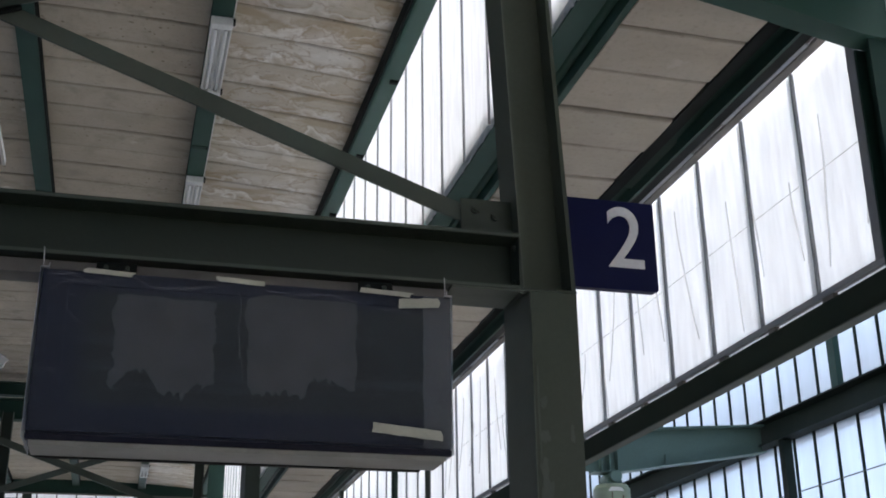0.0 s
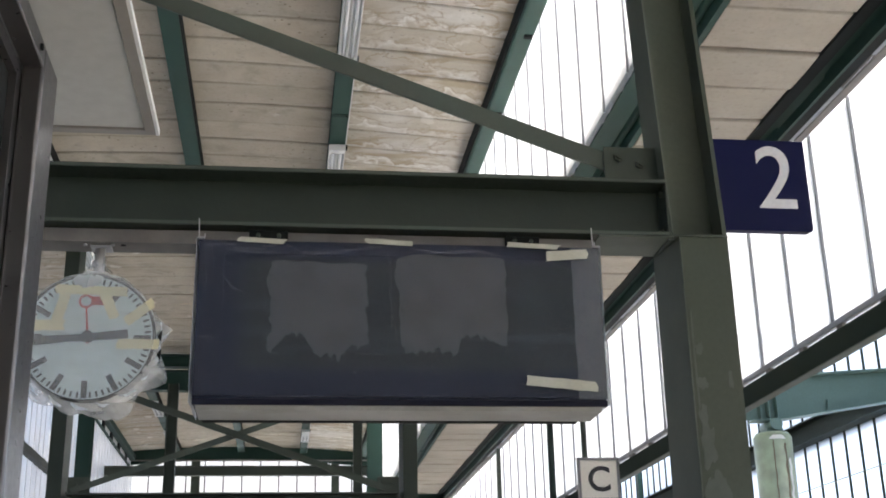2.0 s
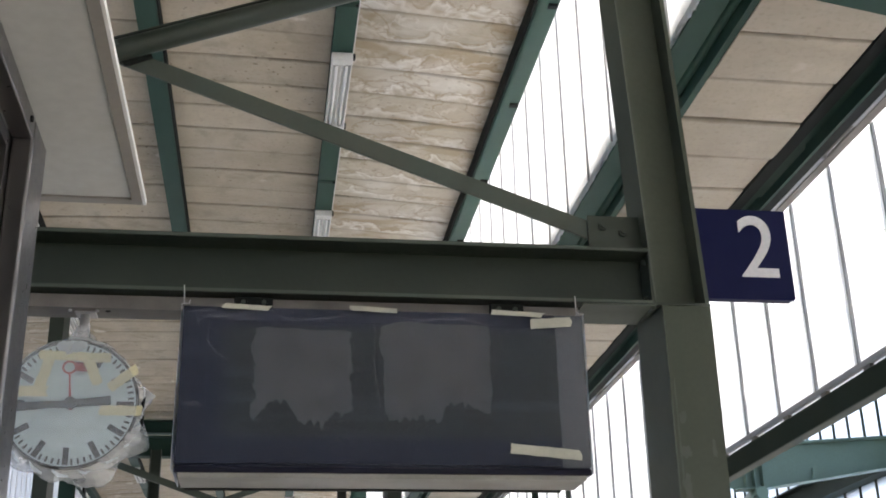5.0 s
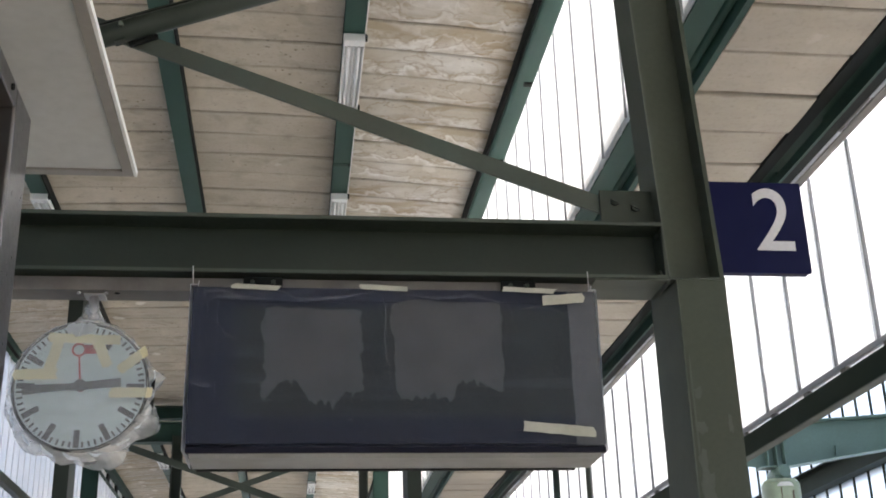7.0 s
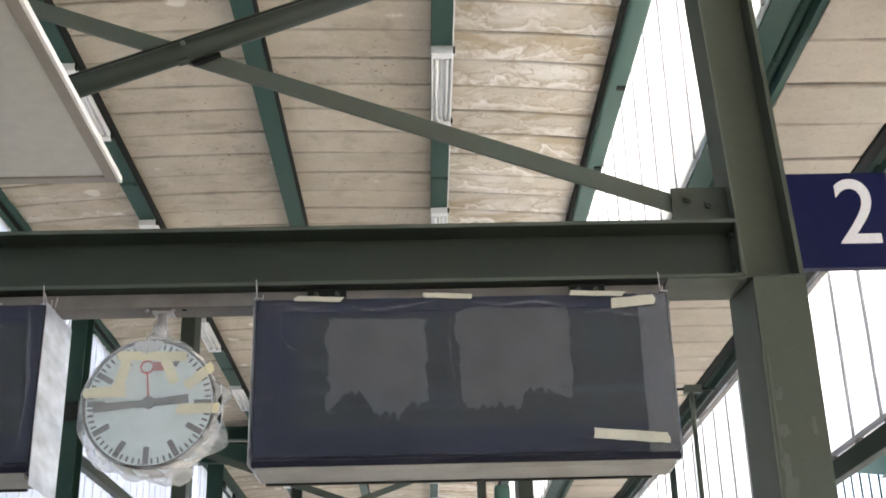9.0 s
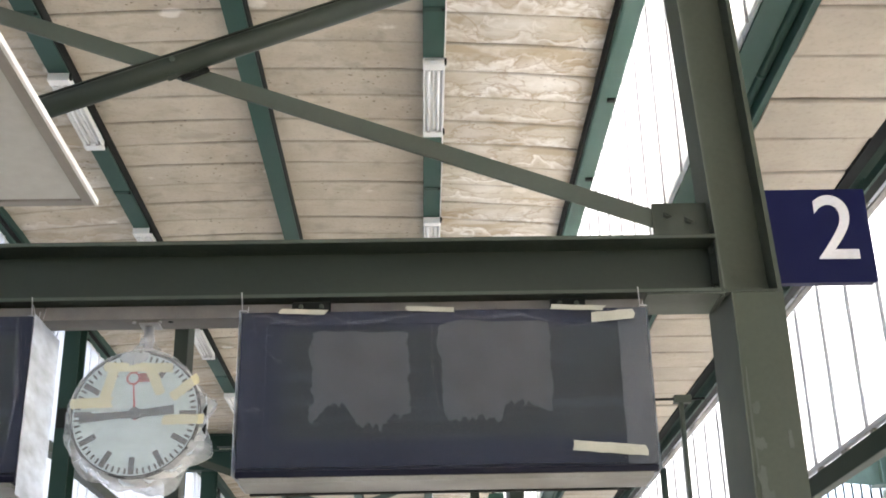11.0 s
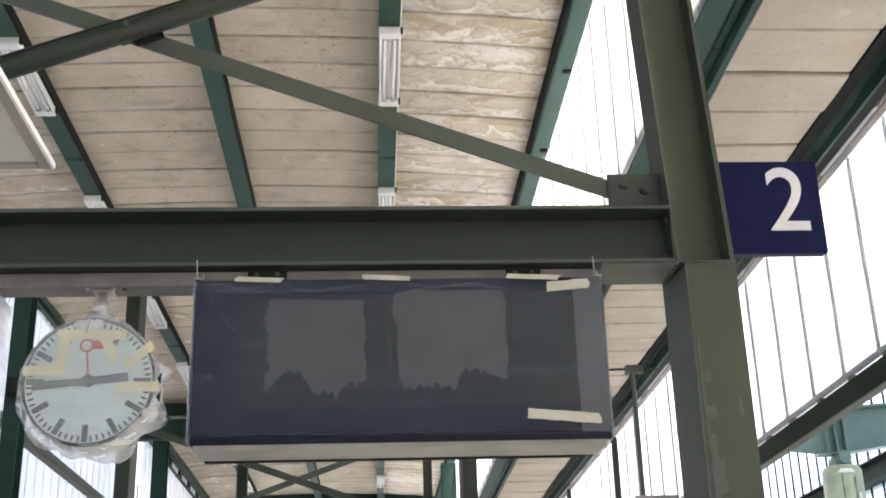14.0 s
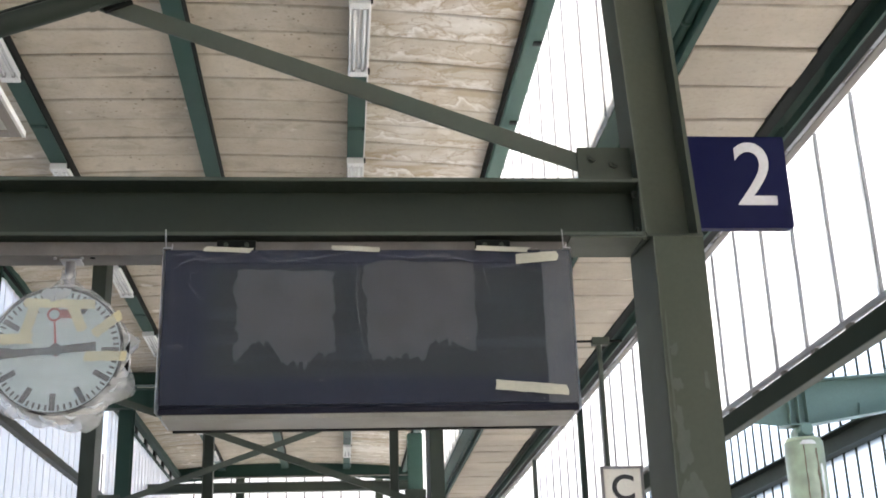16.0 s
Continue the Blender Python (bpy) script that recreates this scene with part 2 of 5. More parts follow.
SILL = material("grey_green_sill_paint", (0.036, 0.050, 0.038), 0.75, 0, (0.044, 0.056, 0.043), 2, 0.8, 45, 0.05, spec=0.1)
CONCRETE = material("platform_concrete", (0.45, 0.43, 0.4), 0.9, 0, (0.36, 0.34, 0.31), 0.8, 0.7, 25, 0.2)
GRAVEL = material("ballast_ground", (0.22, 0.2, 0.18), 0.95, 0, (0.15, 0.14, 0.12), 0.3, 0.8, 12, 0.5)

# column paint made paler to stand for light on the inner side
COLUMN_LIT_SIDE = material("grey_green_lit_side_paint", (0.118, 0.128, 0.105), 0.65, 0, (0.096, 0.106, 0.086), 3.0, 0.8, 45, 0.06, spec=0.2)
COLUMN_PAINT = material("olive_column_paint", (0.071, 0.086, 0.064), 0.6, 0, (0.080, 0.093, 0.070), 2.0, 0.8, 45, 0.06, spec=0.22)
TAPE = material("cream_masking_tape", (0.53, 0.53, 0.44), 0.8, 0, (0.43, 0.43, 0.35), 9, 0.6, 120, 0.1)
TAPE_YELLOW = material("yellow_packing_tape", (0.74, 0.70, 0.46), 0.7, 0, (0.67, 0.61, 0.36), 12, 0.5, 100, 0.1)


def screen_material():
    """Dusty dark screen under film: blue towards the housing, with faint level streaks."""
    m = material("dusty_dark_screen", (0.027, 0.035, 0.039), 0.55, 0, (0.034, 0.043, 0.049), 3, 0.8, 60, 0.02, spec=0.2)
    n, k = m.node_tree.nodes, m.node_tree.links
    p = n["Principled BSDF"]
    col = p.inputs["Base Color"].links[0].from_socket
    tc, xyz = n.new("ShaderNodeTexCoord"), n.new("ShaderNodeSeparateXYZ")
    k.new(tc.outputs["Object"], xyz.inputs[0])

    def streak(scale, stretch, lo, hi, share, colour, prev):
        mp, t, r, mx = n.new("ShaderNodeMapping"), n.new("ShaderNodeTexNoise"), n.new("ShaderNodeMapRange"), n.new("ShaderNodeMix")
        mp.inputs["Scale"].default_value = stretch
        t.inputs["Scale"].default_value, t.inputs["Detail"].default_value = scale, 4
        k.new(tc.outputs["Object"], mp.inputs[0])
        k.new(mp.outputs[0], t.inputs["Vector"])
        r.inputs[1].default_value, r.inputs[2].default_value, r.inputs[4].default_value = lo, hi, share
        k.new(t.outputs[0], r.inputs[0])
        mx.data_type = "RGBA"
        k.new(r.outputs[0], mx.inputs[0])
        k.new(prev, mx.inputs[6])
        mx.inputs[7].default_value = (*colour, 1)
        return mx.outputs[2]

    col = streak(2.2, (0.7, 1, 7), 0.5, 0.7, 0.5, (0.048, 0.056, 0.072), col)
    col = streak(40.0, (0.25, 1, 1.5), 0.66, 0.74, 0.35, (0.09, 0.095, 0.11), col)
    for axis, edge, inner in (("X", -0.77, -0.62), ("Z", 0.19, 0.25), ("Z", 0.735, 0.68)):
        r, mx = n.new("ShaderNodeMapRange"), n.new("ShaderNodeMix")
        r.interpolation_type = "SMOOTHSTEP"
        r.inputs[1].default_value, r.inputs[2].default_value, r.inputs[3].default_value, r.inputs[4].default_value = edge, inner, 1.0, 0.0
        k.new(xyz.outputs[axis], r.inputs[0])
        mx.data_type = "RGBA"
        k.new(r.outputs[0], mx.inputs[0])
        k.new(col, mx.inputs[6])
        mx.inputs[7].default_value = (0.0175, 0.023, 0.041, 1)
        col = mx.outputs[2]
    k.new(col, p.inputs["Base Color"])
    return m


SCREEN = screen_material()
DIAL = material("milky_clock_dial", (0.60, 0.72, 0.74), 0.4, 0, (0.56, 0.67, 0.68), 3, 0.5, 40, 0.01)
INK = material("black_dial_ink", (0.016, 0.017, 0.018), 0.5)
RED = material("red_second_hand", (0.42, 0.035, 0.03), 0.5)
SOFFIT = material("warm_grey_soffit", (0.53, 0.55, 0.53), 0.6, 0, (0.49, 0.51, 0.49), 1.5, 0.5, 40, 0.02)
CHANNEL = material("dull_grey_channel", (0.20, 0.187, 0.167), 0.55, 0.2, (0.125, 0.115, 0.103), 6, 0.6, 60, 0.06)
TUBE = material("white_fluorescent_tube", (0.88, 0.89, 0.88), 0.15, 0, (0.84, 0.85, 0.84), 4, 0.3, 60, 0.0, fine_amount=0.05)
UNDER = material("pale_grey_underside", (0.38, 0.385, 0.36), 0.6, 0, (0.28, 0.28, 0.25), 4, 0.8, 50, 0.06)
FLAKED = material("pale_green_gloss_paint", (0.31, 0.375, 0.24), 0.35, 0, (0.20, 0.23, 0.155), 5, 0.9, 40, 0.12)
FLAKE = material("bared_white_primer", (0.74, 0.73, 0.68), 0.8, 0, (0.6, 0.58, 0.52), 12, 0.7, 60, 0.2)
RUST = material("brown_rust_streak", (0.15, 0.115, 0.075), 0.9, 0, (0.22, 0.17, 0.11), 14, 0.7, 60, 0.3)
WORN = material("weathered_olive_steel_paint", (0.072, 0.086, 0.068), 0.5, 0, (0.064, 0.092, 0.074), 3.0, 0.9, 45, 0.06, spec=0.4)
SIGN_CREAM = material("cream_sign_face", (0.76, 0.72, 0.62), 0.35, 0, (0.68, 0.63, 0.53), 5, 0.5, 60, 0.01)
SIGN_WHITE = material("white_sign_face", (0.74, 0.75, 0.77), 0.35, 0, (0.68, 0.69, 0.70), 5, 0.5, 60, 0.01)


def film_material(name, colour, body, rough=0.3, even=0.55, relief=0.15):
    """Clear wrapping film; body: the share of light that its milky skin sends back."""
    m = bpy.data.materials.new(name)
    m.use_nodes = True
    n, k = m.node_tree.nodes, m.node_tree.links
    p, out = n["Principled BSDF"], n["Material Output"]
    p.inputs["Base Color"].default_value = (*colour, 1)
    p.inputs["Roughness"].default_value = rough
    tp, mx, tc = n.new("ShaderNodeBsdfTransparent"), n.new("ShaderNodeMixShader"), n.new("ShaderNodeTexCoord")
    no, st = n.new("ShaderNodeTexNoise"), n.new("ShaderNodeMapping")
    st.inputs["Scale"].default_value = (1.0, 1.0, 2.6)
    no.inputs["Scale"].default_value, no.inputs["Detail"].default_value = 5.0, 7
    k.new(tc.outputs["Object"], st.inputs[0])
    k.new(st.outputs[0], no.inputs["Vector"])
    r = n.new("ShaderNodeMapRange")
    r.inputs[1].default_value, r.inputs[2].default_value = 0.3, 0.75
    r.inputs[3].default_value, r.inputs[4].default_value = body * even, body * (2.05 - even)
    k.new(no.outputs[0], r.inputs[0])
    share = r.outputs[0]
    bp = n.new("ShaderNodeBump")
    bp.inputs["Strength"].default_value, bp.inputs["Distance"].default_value = relief, 0.02
    k.new(no.outputs[0], bp.inputs["Height"])
    k.new(bp.outputs[0], p.inputs["Normal"])
    k.new(share, mx.inputs[0])
    k.new(tp.outputs[0], mx.inputs[1])
    k.new(p.outputs[0], mx.inputs[2])
    k.new(mx.outputs[0], out.inputs[0])
    return m


FILM = film_material("clear_wrapping_film", (0.64, 0.67, 0.78), 0.009)


def cling_material():
    """Bubble film lying on dark glass: a grey haze with rows of small dots."""
    m = material("bubbled_clinging_film", (0.088, 0.095, 0.104), 0.6, 0, (0.070, 0.076, 0.084), 7, 0.9, 90, 0.1, fine_amount=0.2, spec=0.3)
    n, k = m.node_tree.nodes, m.node_tree.links
    p = n["Principled BSDF"]
    old = p.inputs["Base Color"].links[0].from_socket
    tc, vo, mx, r = n.new("ShaderNodeTexCoord"), n.new("ShaderNodeTexVoronoi"), n.new("ShaderNodeMix"), n.new("ShaderNodeMapRange")
    vo.inputs["Scale"].default_value, vo.inputs["Randomness"].default_value = 110.0, 0.12
    k.new(tc.outputs["Object"], vo.inputs["Vector"])
    r.inputs[1].default_value, r.inputs[2].default_value, r.inputs[3].default_value, r.inputs[4].default_value = 0.25, 0.55, 1.06, 0.66
    k.new(vo.outputs["Distance"], r.inputs[0])
    mx.data_type, mx.blend_type = "RGBA", "MULTIPLY"
    mx.inputs[0].default_value = 1.0
    k.new(old, mx.inputs[6])
    k.new(r.outputs[0], mx.inputs[7])
    k.new(mx.outputs[2], p.inputs["Base Color"])
    return m


FILM_CLING = cling_material()
FOLD = material("doubled_blue_grey_film", (0.078, 0.087, 0.102), 0.45, 0, (0.096, 0.106, 0.12), 8, 0.8, 50, 0.15, spec=0.4)
FILM_FOLD = film_material("folded_film", (0.70, 0.73, 0.84), 0.085)
FILM_SMEAR = film_material("dusty_film_smear", (0.7, 0.74, 0.82), 0.16, 0.5)
FILM_MILKY = film_material("milky_folded_film", (0.76, 0.83, 0.90), 0.66, 0.35, 0.7, 0.5)
FILM_HAZE = film_material("hazy_gathered_film", (0.74, 0.80, 0.82), 0.34, 0.4, 0.7, 0.3)
BAG = film_material("crumpled_clear_bag", (0.78, 0.8, 0.79), 0.36, 0.25, 0.5, 0.5)
BAG_FRONT = film_material("thin_clear_bag", (0.74, 0.82, 0.86), 0.15, 0.3, 0.7, 0.05)

# ---- mesh helpers ----


def thing(name, label, category, at=(0, 0, 0), group="", kind=""):
    e = new(name)
    e.location = at
    return tagged(e, label, category, group, kind)


def part(name, bm, mat, parent=None, label=""):
    me = bpy.data.meshes.new(name)
    bm.to_mesh(me)
    bm.free()
    for m in mat if isinstance(mat, (list, tuple)) else [mat]:
        me.materials.append(m)
    ob = new(name, me)
    ob.parent = parent
    if parent is not None:
        inv = Matrix.Identity(4)
        o = parent
        while o is not None:
            inv = inv @ o.matrix_basis.inverted()
            o = o.parent
        me.transform(inv)
    if label:
        ob["label"] = label
    return ob


def box(bm, x0, x1, y0, y1, z0, z1, bevel=0.0, mat=0):
    g = bmesh.ops.create_cube(bm, size=1.0)
    vs = g["verts"]
    bmesh.ops.scale(bm, vec=(x1 - x0, y1 - y0, z1 - z0), verts=vs)
    bmesh.ops.translate(bm, vec=((x0 + x1) / 2, (y0 + y1) / 2, (z0 + z1) / 2), verts=vs)
    fs = {f for v in vs for f in v.link_faces}
    for f in fs:
        f.material_index = mat
    if bevel:
        bmesh.ops.bevel(bm, geom=list({e for v in vs for e in v.link_edges}), offset=bevel, segments=2, profile=0.5, affect="EDGES")
    return bm


def boxes(*rows, bevel=0.0):
    bm = bmesh.new()
    for r in rows:
        box(bm, *r, bevel=bevel)
    return bm


def prism(profile, axis, a, b):
    """A closed profile in the plane across axis ('x': (y, z), 'y': (x, z), 'z': (x, y)), drawn from a to b."""
    bm = bmesh.new()

    def put(p, s):
        return {"x": (s, p[0], p[1]), "y": (p[0], s, p[1]), "z": (p[0], p[1], s)}[axis]

    one = [bm.verts.new(put(p, a)) for p in profile]
    two = [bm.verts.new(put(p, b)) for p in profile]
    bm.faces.new(one)
    bm.faces.new(two[::-1])
    for i in range(len(profile)):
        j = (i + 1) % len(profile)
        bm.faces.new((one[i], two[i], two[j], one[j]))
    bmesh.ops.recalc_face_normals(bm, faces=bm.faces)
    return bm


def i_profile(u, v, wide, high, web, flange, turned=False):
    """An I-section about (u, v); flanges lie across the second axis, or across the first when turned."""
    w, h, t, f = wide / 2, high / 2, web / 2, flange
    pts = [(-w, -h), (w, -h), (w, -h + f), (t, -h + f), (t, h - f), (w, h - f), (w, h), (-w, h), (-w, h - f), (-t, h - f), (-t, -h + f), (-w, -h + f)]
    return [(u + q, v + p) if turned else (u + p, v + q) for p, q in pts]


def bar(a, b, wide, deep, roll=(0, 1, 0)):
    """A straight bar from a to b; wide lies across roll, deep along it."""
    bm = bmesh.new()
    a, b, roll = Vector(a), Vector(b), Vector(roll).normalized()
    d = (b - a).normalized()
    s = d.cross(roll).normalized()
    r = s.cross(d).normalized()
    vs = []
    for end in (a, b):
        vs.append([bm.verts.new(end + s * i * wide / 2 + r * j * deep / 2) for i, j in ((-1, -1), (1, -1), (1, 1), (-1, 1))])
    bm.faces.new(vs[0])
    bm.faces.new(vs[1][::-1])
    for i in range(4):
        j = (i + 1) % 4
        bm.faces.new((vs[0][i], vs[1][i], vs[1][j], vs[0][j]))
    bmesh.ops.recalc_face_normals(bm, faces=bm.faces)
    return bm


def rod(a, b, r, sides=14, r2=None):
    bm = bmesh.new()
    a, b = Vector(a), Vector(b)
    bmesh.ops.create_cone(bm, cap_ends=True, segments=sides, radius1=r, radius2=r if r2 is None else r2, depth=(b - a).length)
    m = Matrix.Translation((a + b) / 2) @ (b - a).to_track_quat("Z", "Y").to_matrix().to_4x4()
    bm.transform(m)
    for f in bm.faces:
        f.smooth = len(f.verts) == 4
    return bm


def join(*bms):
    out = bmesh.new()
    for b in bms:
        me = bpy.data.meshes.new("tmp")
        b.to_mesh(me)
        b.free()
        out.from_mesh(me)
        bpy.data.meshes.remove(me)
    return out



def grid_sheet(axis, at, u0, u1, v0, v1, step, wave, seed=0, thick=0.004):
    """A thin hanging sheet across an axis ('x': u=y, v=z; 'y': u=x, v=z), softly creased, with two sides."""
    bm = bmesh.new()
    nu, nv = max(2, int((u1 - u0) / step)), max(2, int((v1 - v0) / (step * 2.5)))
    rows = []
    for side in (0, 1):
        g = []
        for i in range(nu + 1):
            u = u0 + (u1 - u0) * i / nu
            col = []
            for j in range(nv + 1):
                v = v0 + (v1 - v0) * j / nv
                d = wave * (noise.noise((u * 5.5, v * 1.1, seed)) + 0.5 * noise.noise((u * 15, v * 2.5, seed + 7))) + side * thick
                col.append(bm.verts.new((at + d, u, v) if axis == "x" else (u, at + d, v)))
            g.append(col)
        rows.append(g)
        for i in range(nu):
            for j in range(nv):
                f = bm.faces.new((g[i][j], g[i + 1][j], g[i + 1][j + 1], g[i][j + 1]))
                f.smooth = True
    a, b = rows
    for i in range(nu):
        bm.faces.new((a[i][0], b[i][0], b[i + 1][0], a[i + 1][0]))
        bm.faces.new((a[i][nv], a[i + 1][nv], b[i + 1][nv], b[i][nv]))
    bmesh.ops.recalc_face_normals(bm, faces=bm.faces)
    return bm


def ragged(x0, x1, z0, z1, y, rough, seed, n=60, thick=0.0008, side=0.0, notch=None):
    """A film patch facing -y: wavy top, ragged foot, wandering sides; notch: (place, half width, height) of a bay in the foot."""
    bm = bmesh.new()
    m = 24
    lay = []
    for yy in (y, y + thick):
        g = []
        for i in range(n + 1):
            k = i / n
            x = x0 + (x1 - x0) * k
            soft = 1 - min(1.0, min(k, 1 - k) * 9) ** 0.5
            top = z1 - 0.25 * rough * (0.5 + 0.5 * noise.noise((x * 9, seed, 0))) - 0.15 * rough * soft
            foot = rough * (0.4 + 0.7 * noise.noise((x * 6, seed, 3)) + 0.34 * noise.noise((x * 38, seed, 5)) + 0.26 * noise.noise((x * 90, seed, 8))) + 0.3 * rough * soft
            if notch:
                d = abs(k - notch[0]) / notch[1]
                if d < 1:
                    foot += notch[2] * (1 - d * d) ** 0.5
            low = z0 + max(0.0, foot)
            col = []
            for j in range(m + 1):
                v = j / m
                z = top + (low - top) * v
                d = side * ((1 - k) ** 3 * noise.noise((z * 8, seed, 11)) + 0.25 * k ** 3 * noise.noise((z * 8, seed, 17)) + 0.45 * noise.noise((z * 40, seed, k * 2)) * abs(2 * k - 1) ** 3)
                col.append(bm.verts.new((x + d, yy, z)))
            g.append(col)
        lay.append(g)
    for g in lay:
        for i in range(n):
            for j in range(m):
                bm.faces.new((g[i][j + 1], g[i + 1][j + 1], g[i + 1][j], g[i][j]))
    for j in (0, m):
        for i in range(n):
            bm.faces.new((lay[0][i][j], lay[0][i + 1][j], lay[1][i + 1][j], lay[1][i][j]))
    bmesh.ops.recalc_face_normals(bm, faces=bm.faces)
    return bm


def crease(points, wide, y, seed=0):
    """A raised fold in a film: a soft ridge along (x, z) points, facing -y."""
    bm = bmesh.new()
    prev = None
    n = 24
    for i in range(n + 1):
        u = i / n * (len(points) - 1)
        a = min(int(u), len(points) - 2)
        t = u - a
        t = t * t * (3 - 2 * t)
        x = points[a][0] + (points[a + 1][0] - points[a][0]) * t
        z = points[a][1] + (points[a + 1][1] - points[a][1]) * t
        x += 0.006 * noise.noise((i * 0.5, seed, 1))
        w = wide * (0.35 + 0.65 * math.sin(math.pi * i / n)) * (1 + 0.5 * noise.noise((i * 0.6, seed, 4)))
        ring = [bm.verts.new(p) for p in ((x - w * 0.3, y, z - w), (x, y - 0.006, z), (x + w * 0.3, y, z + w))]
        if prev:
            for j in (0, 1):
                bm.faces.new((prev[j], prev[j + 1], ring[j + 1], ring[j])).smooth = True
        prev = ring
    return bm


def tape(a, b, wide, y, seed=0, thick=0.0015):
    """A strip of adhesive tape in the plane y, from a to b (x, z), with torn ends."""
    rng = random.Random(seed)
    bm = bmesh.new()
    a, b = Vector((a[0], 0, a[1])), Vector((b[0], 0, b[1]))
    d = (b - a).normalized()
    s = Vector((-d.z, 0, d.x)) * wide / 2
    n = 8
    pts = [a - s + d * rng.uniform(-0.01, 0.01)]
    pts += [a + (b - a) * (i / n) - s * (1 + rng.uniform(-0.08, 0.08)) for i in range(1, n)]
    pts += [b - s + d * rng.uniform(-0.012, 0.012), b + d * rng.uniform(-0.004, 0.006), b + s + d * rng.uniform(-0.012, 0.012)]
    pts += [a + (b - a) * (i / n) + s * (1 + rng.uniform(-0.08, 0.08)) for i in range(n - 1, 0, -1)]
    pts += [a + s + d * rng.uniform(-0.01, 0.01), a + d * rng.uniform(-0.006, 0.004)]
    f0 = [bm.verts.new((p.x, y - thick, p.z)) for p in pts]
    f1 = [bm.verts.new((p.x, y, p.z)) for p in pts]
    bm.faces.new(f0)
    bm.faces.new(f1[::-1])
    for i in range(len(pts)):
        j = (i + 1) % len(pts)
        bm.faces.new((f0[i], f1[i], f1[j], f0[j]))
    bmesh.ops.recalc_face_normals(bm, faces=bm.faces)
    return bm


def lettering(text, x, y, z, high, depth=0.003, wide=1.0, bold=0.0):
    """Upright built-in lettering that faces -y, its foot's left corner at x, z."""
    cu = bpy.data.curves.new("letter", "FONT")
    cu.body, cu.size, cu.extrude, cu.offset = text, 1.0, 0.004, bold
    ob = bpy.data.objects.new("letter", cu)
    scene.collection.objects.link(ob)
    bpy.context.view_layer.update()
    me = bpy.data.meshes.new_from_object(ob.evaluated_get(bpy.context.evaluated_depsgraph_get()))
    bpy.data.objects.remove(ob)
    bm = bmesh.new()
    bm.from_mesh(me)
    bpy.data.meshes.remove(me)
    xs, ys = [v.co.x for v in bm.verts], [v.co.y for v in bm.verts]
    x0, y0, k = min(xs), min(ys), high / (max(ys) - min(ys))
    for v in bm.verts:
        v.co = Vector((x + (v.co.x - x0) * k * wide, y + (-depth if v.co.z > 0 else 0.0), z + (v.co.y - y0) * k))
    bmesh.ops.recalc_face_normals(bm, faces=bm.faces)
    return bm


# ---- plan ----
CX = 0.42            # middle of the roof
COL = (-1.75, 3.49)  # column middles of a portal frame
MID = 0.872          # where the braces cross
FRAMES = (-7.6, 5.0, 15.3)
PURLINS = (CX - 1.79, CX - 0.015, CX + 1.745)
EDGE = 3.455         # edge purlin from the middle
Y_BACK, Y_END = -12.0, 35.1
CLX, CLZ = 4.03, 5.72       # clerestory plane and its foot
WX, WZ0, WZ1 = 5.58, 4.03, 5.54   # outer glazing
LX, LRAIL = -2.97, 5.58    # glazing on the other side and its rail
LAMP_Y, LAMP_STEP = 10.30, 3.62


def arch(x):
    return 7.76 - 0.0135 * (x - CX) ** 2


# ---- ground and platform ----
tagged(part("ground", boxes((-400, 400, -400, 400, -1.2, -0.9)), GRAVEL), "wide gravel and ballast ground round the platforms", "ground", kind="structure")
tagged(part("platform", boxes((-3.6, 6.4, -30, 60, -0.9, 0)), CONCRETE), "grey concrete station platform", "platform", kind="structure")


# ---- portal frames ----
def bolt(x, y, z, r=0.016):
    return join(rod((x, y, z), (x, y - 0.016, z), r, 6), rod((x, y - 0.016, z), (x, y - 0.026, z), r * 0.55, 8))


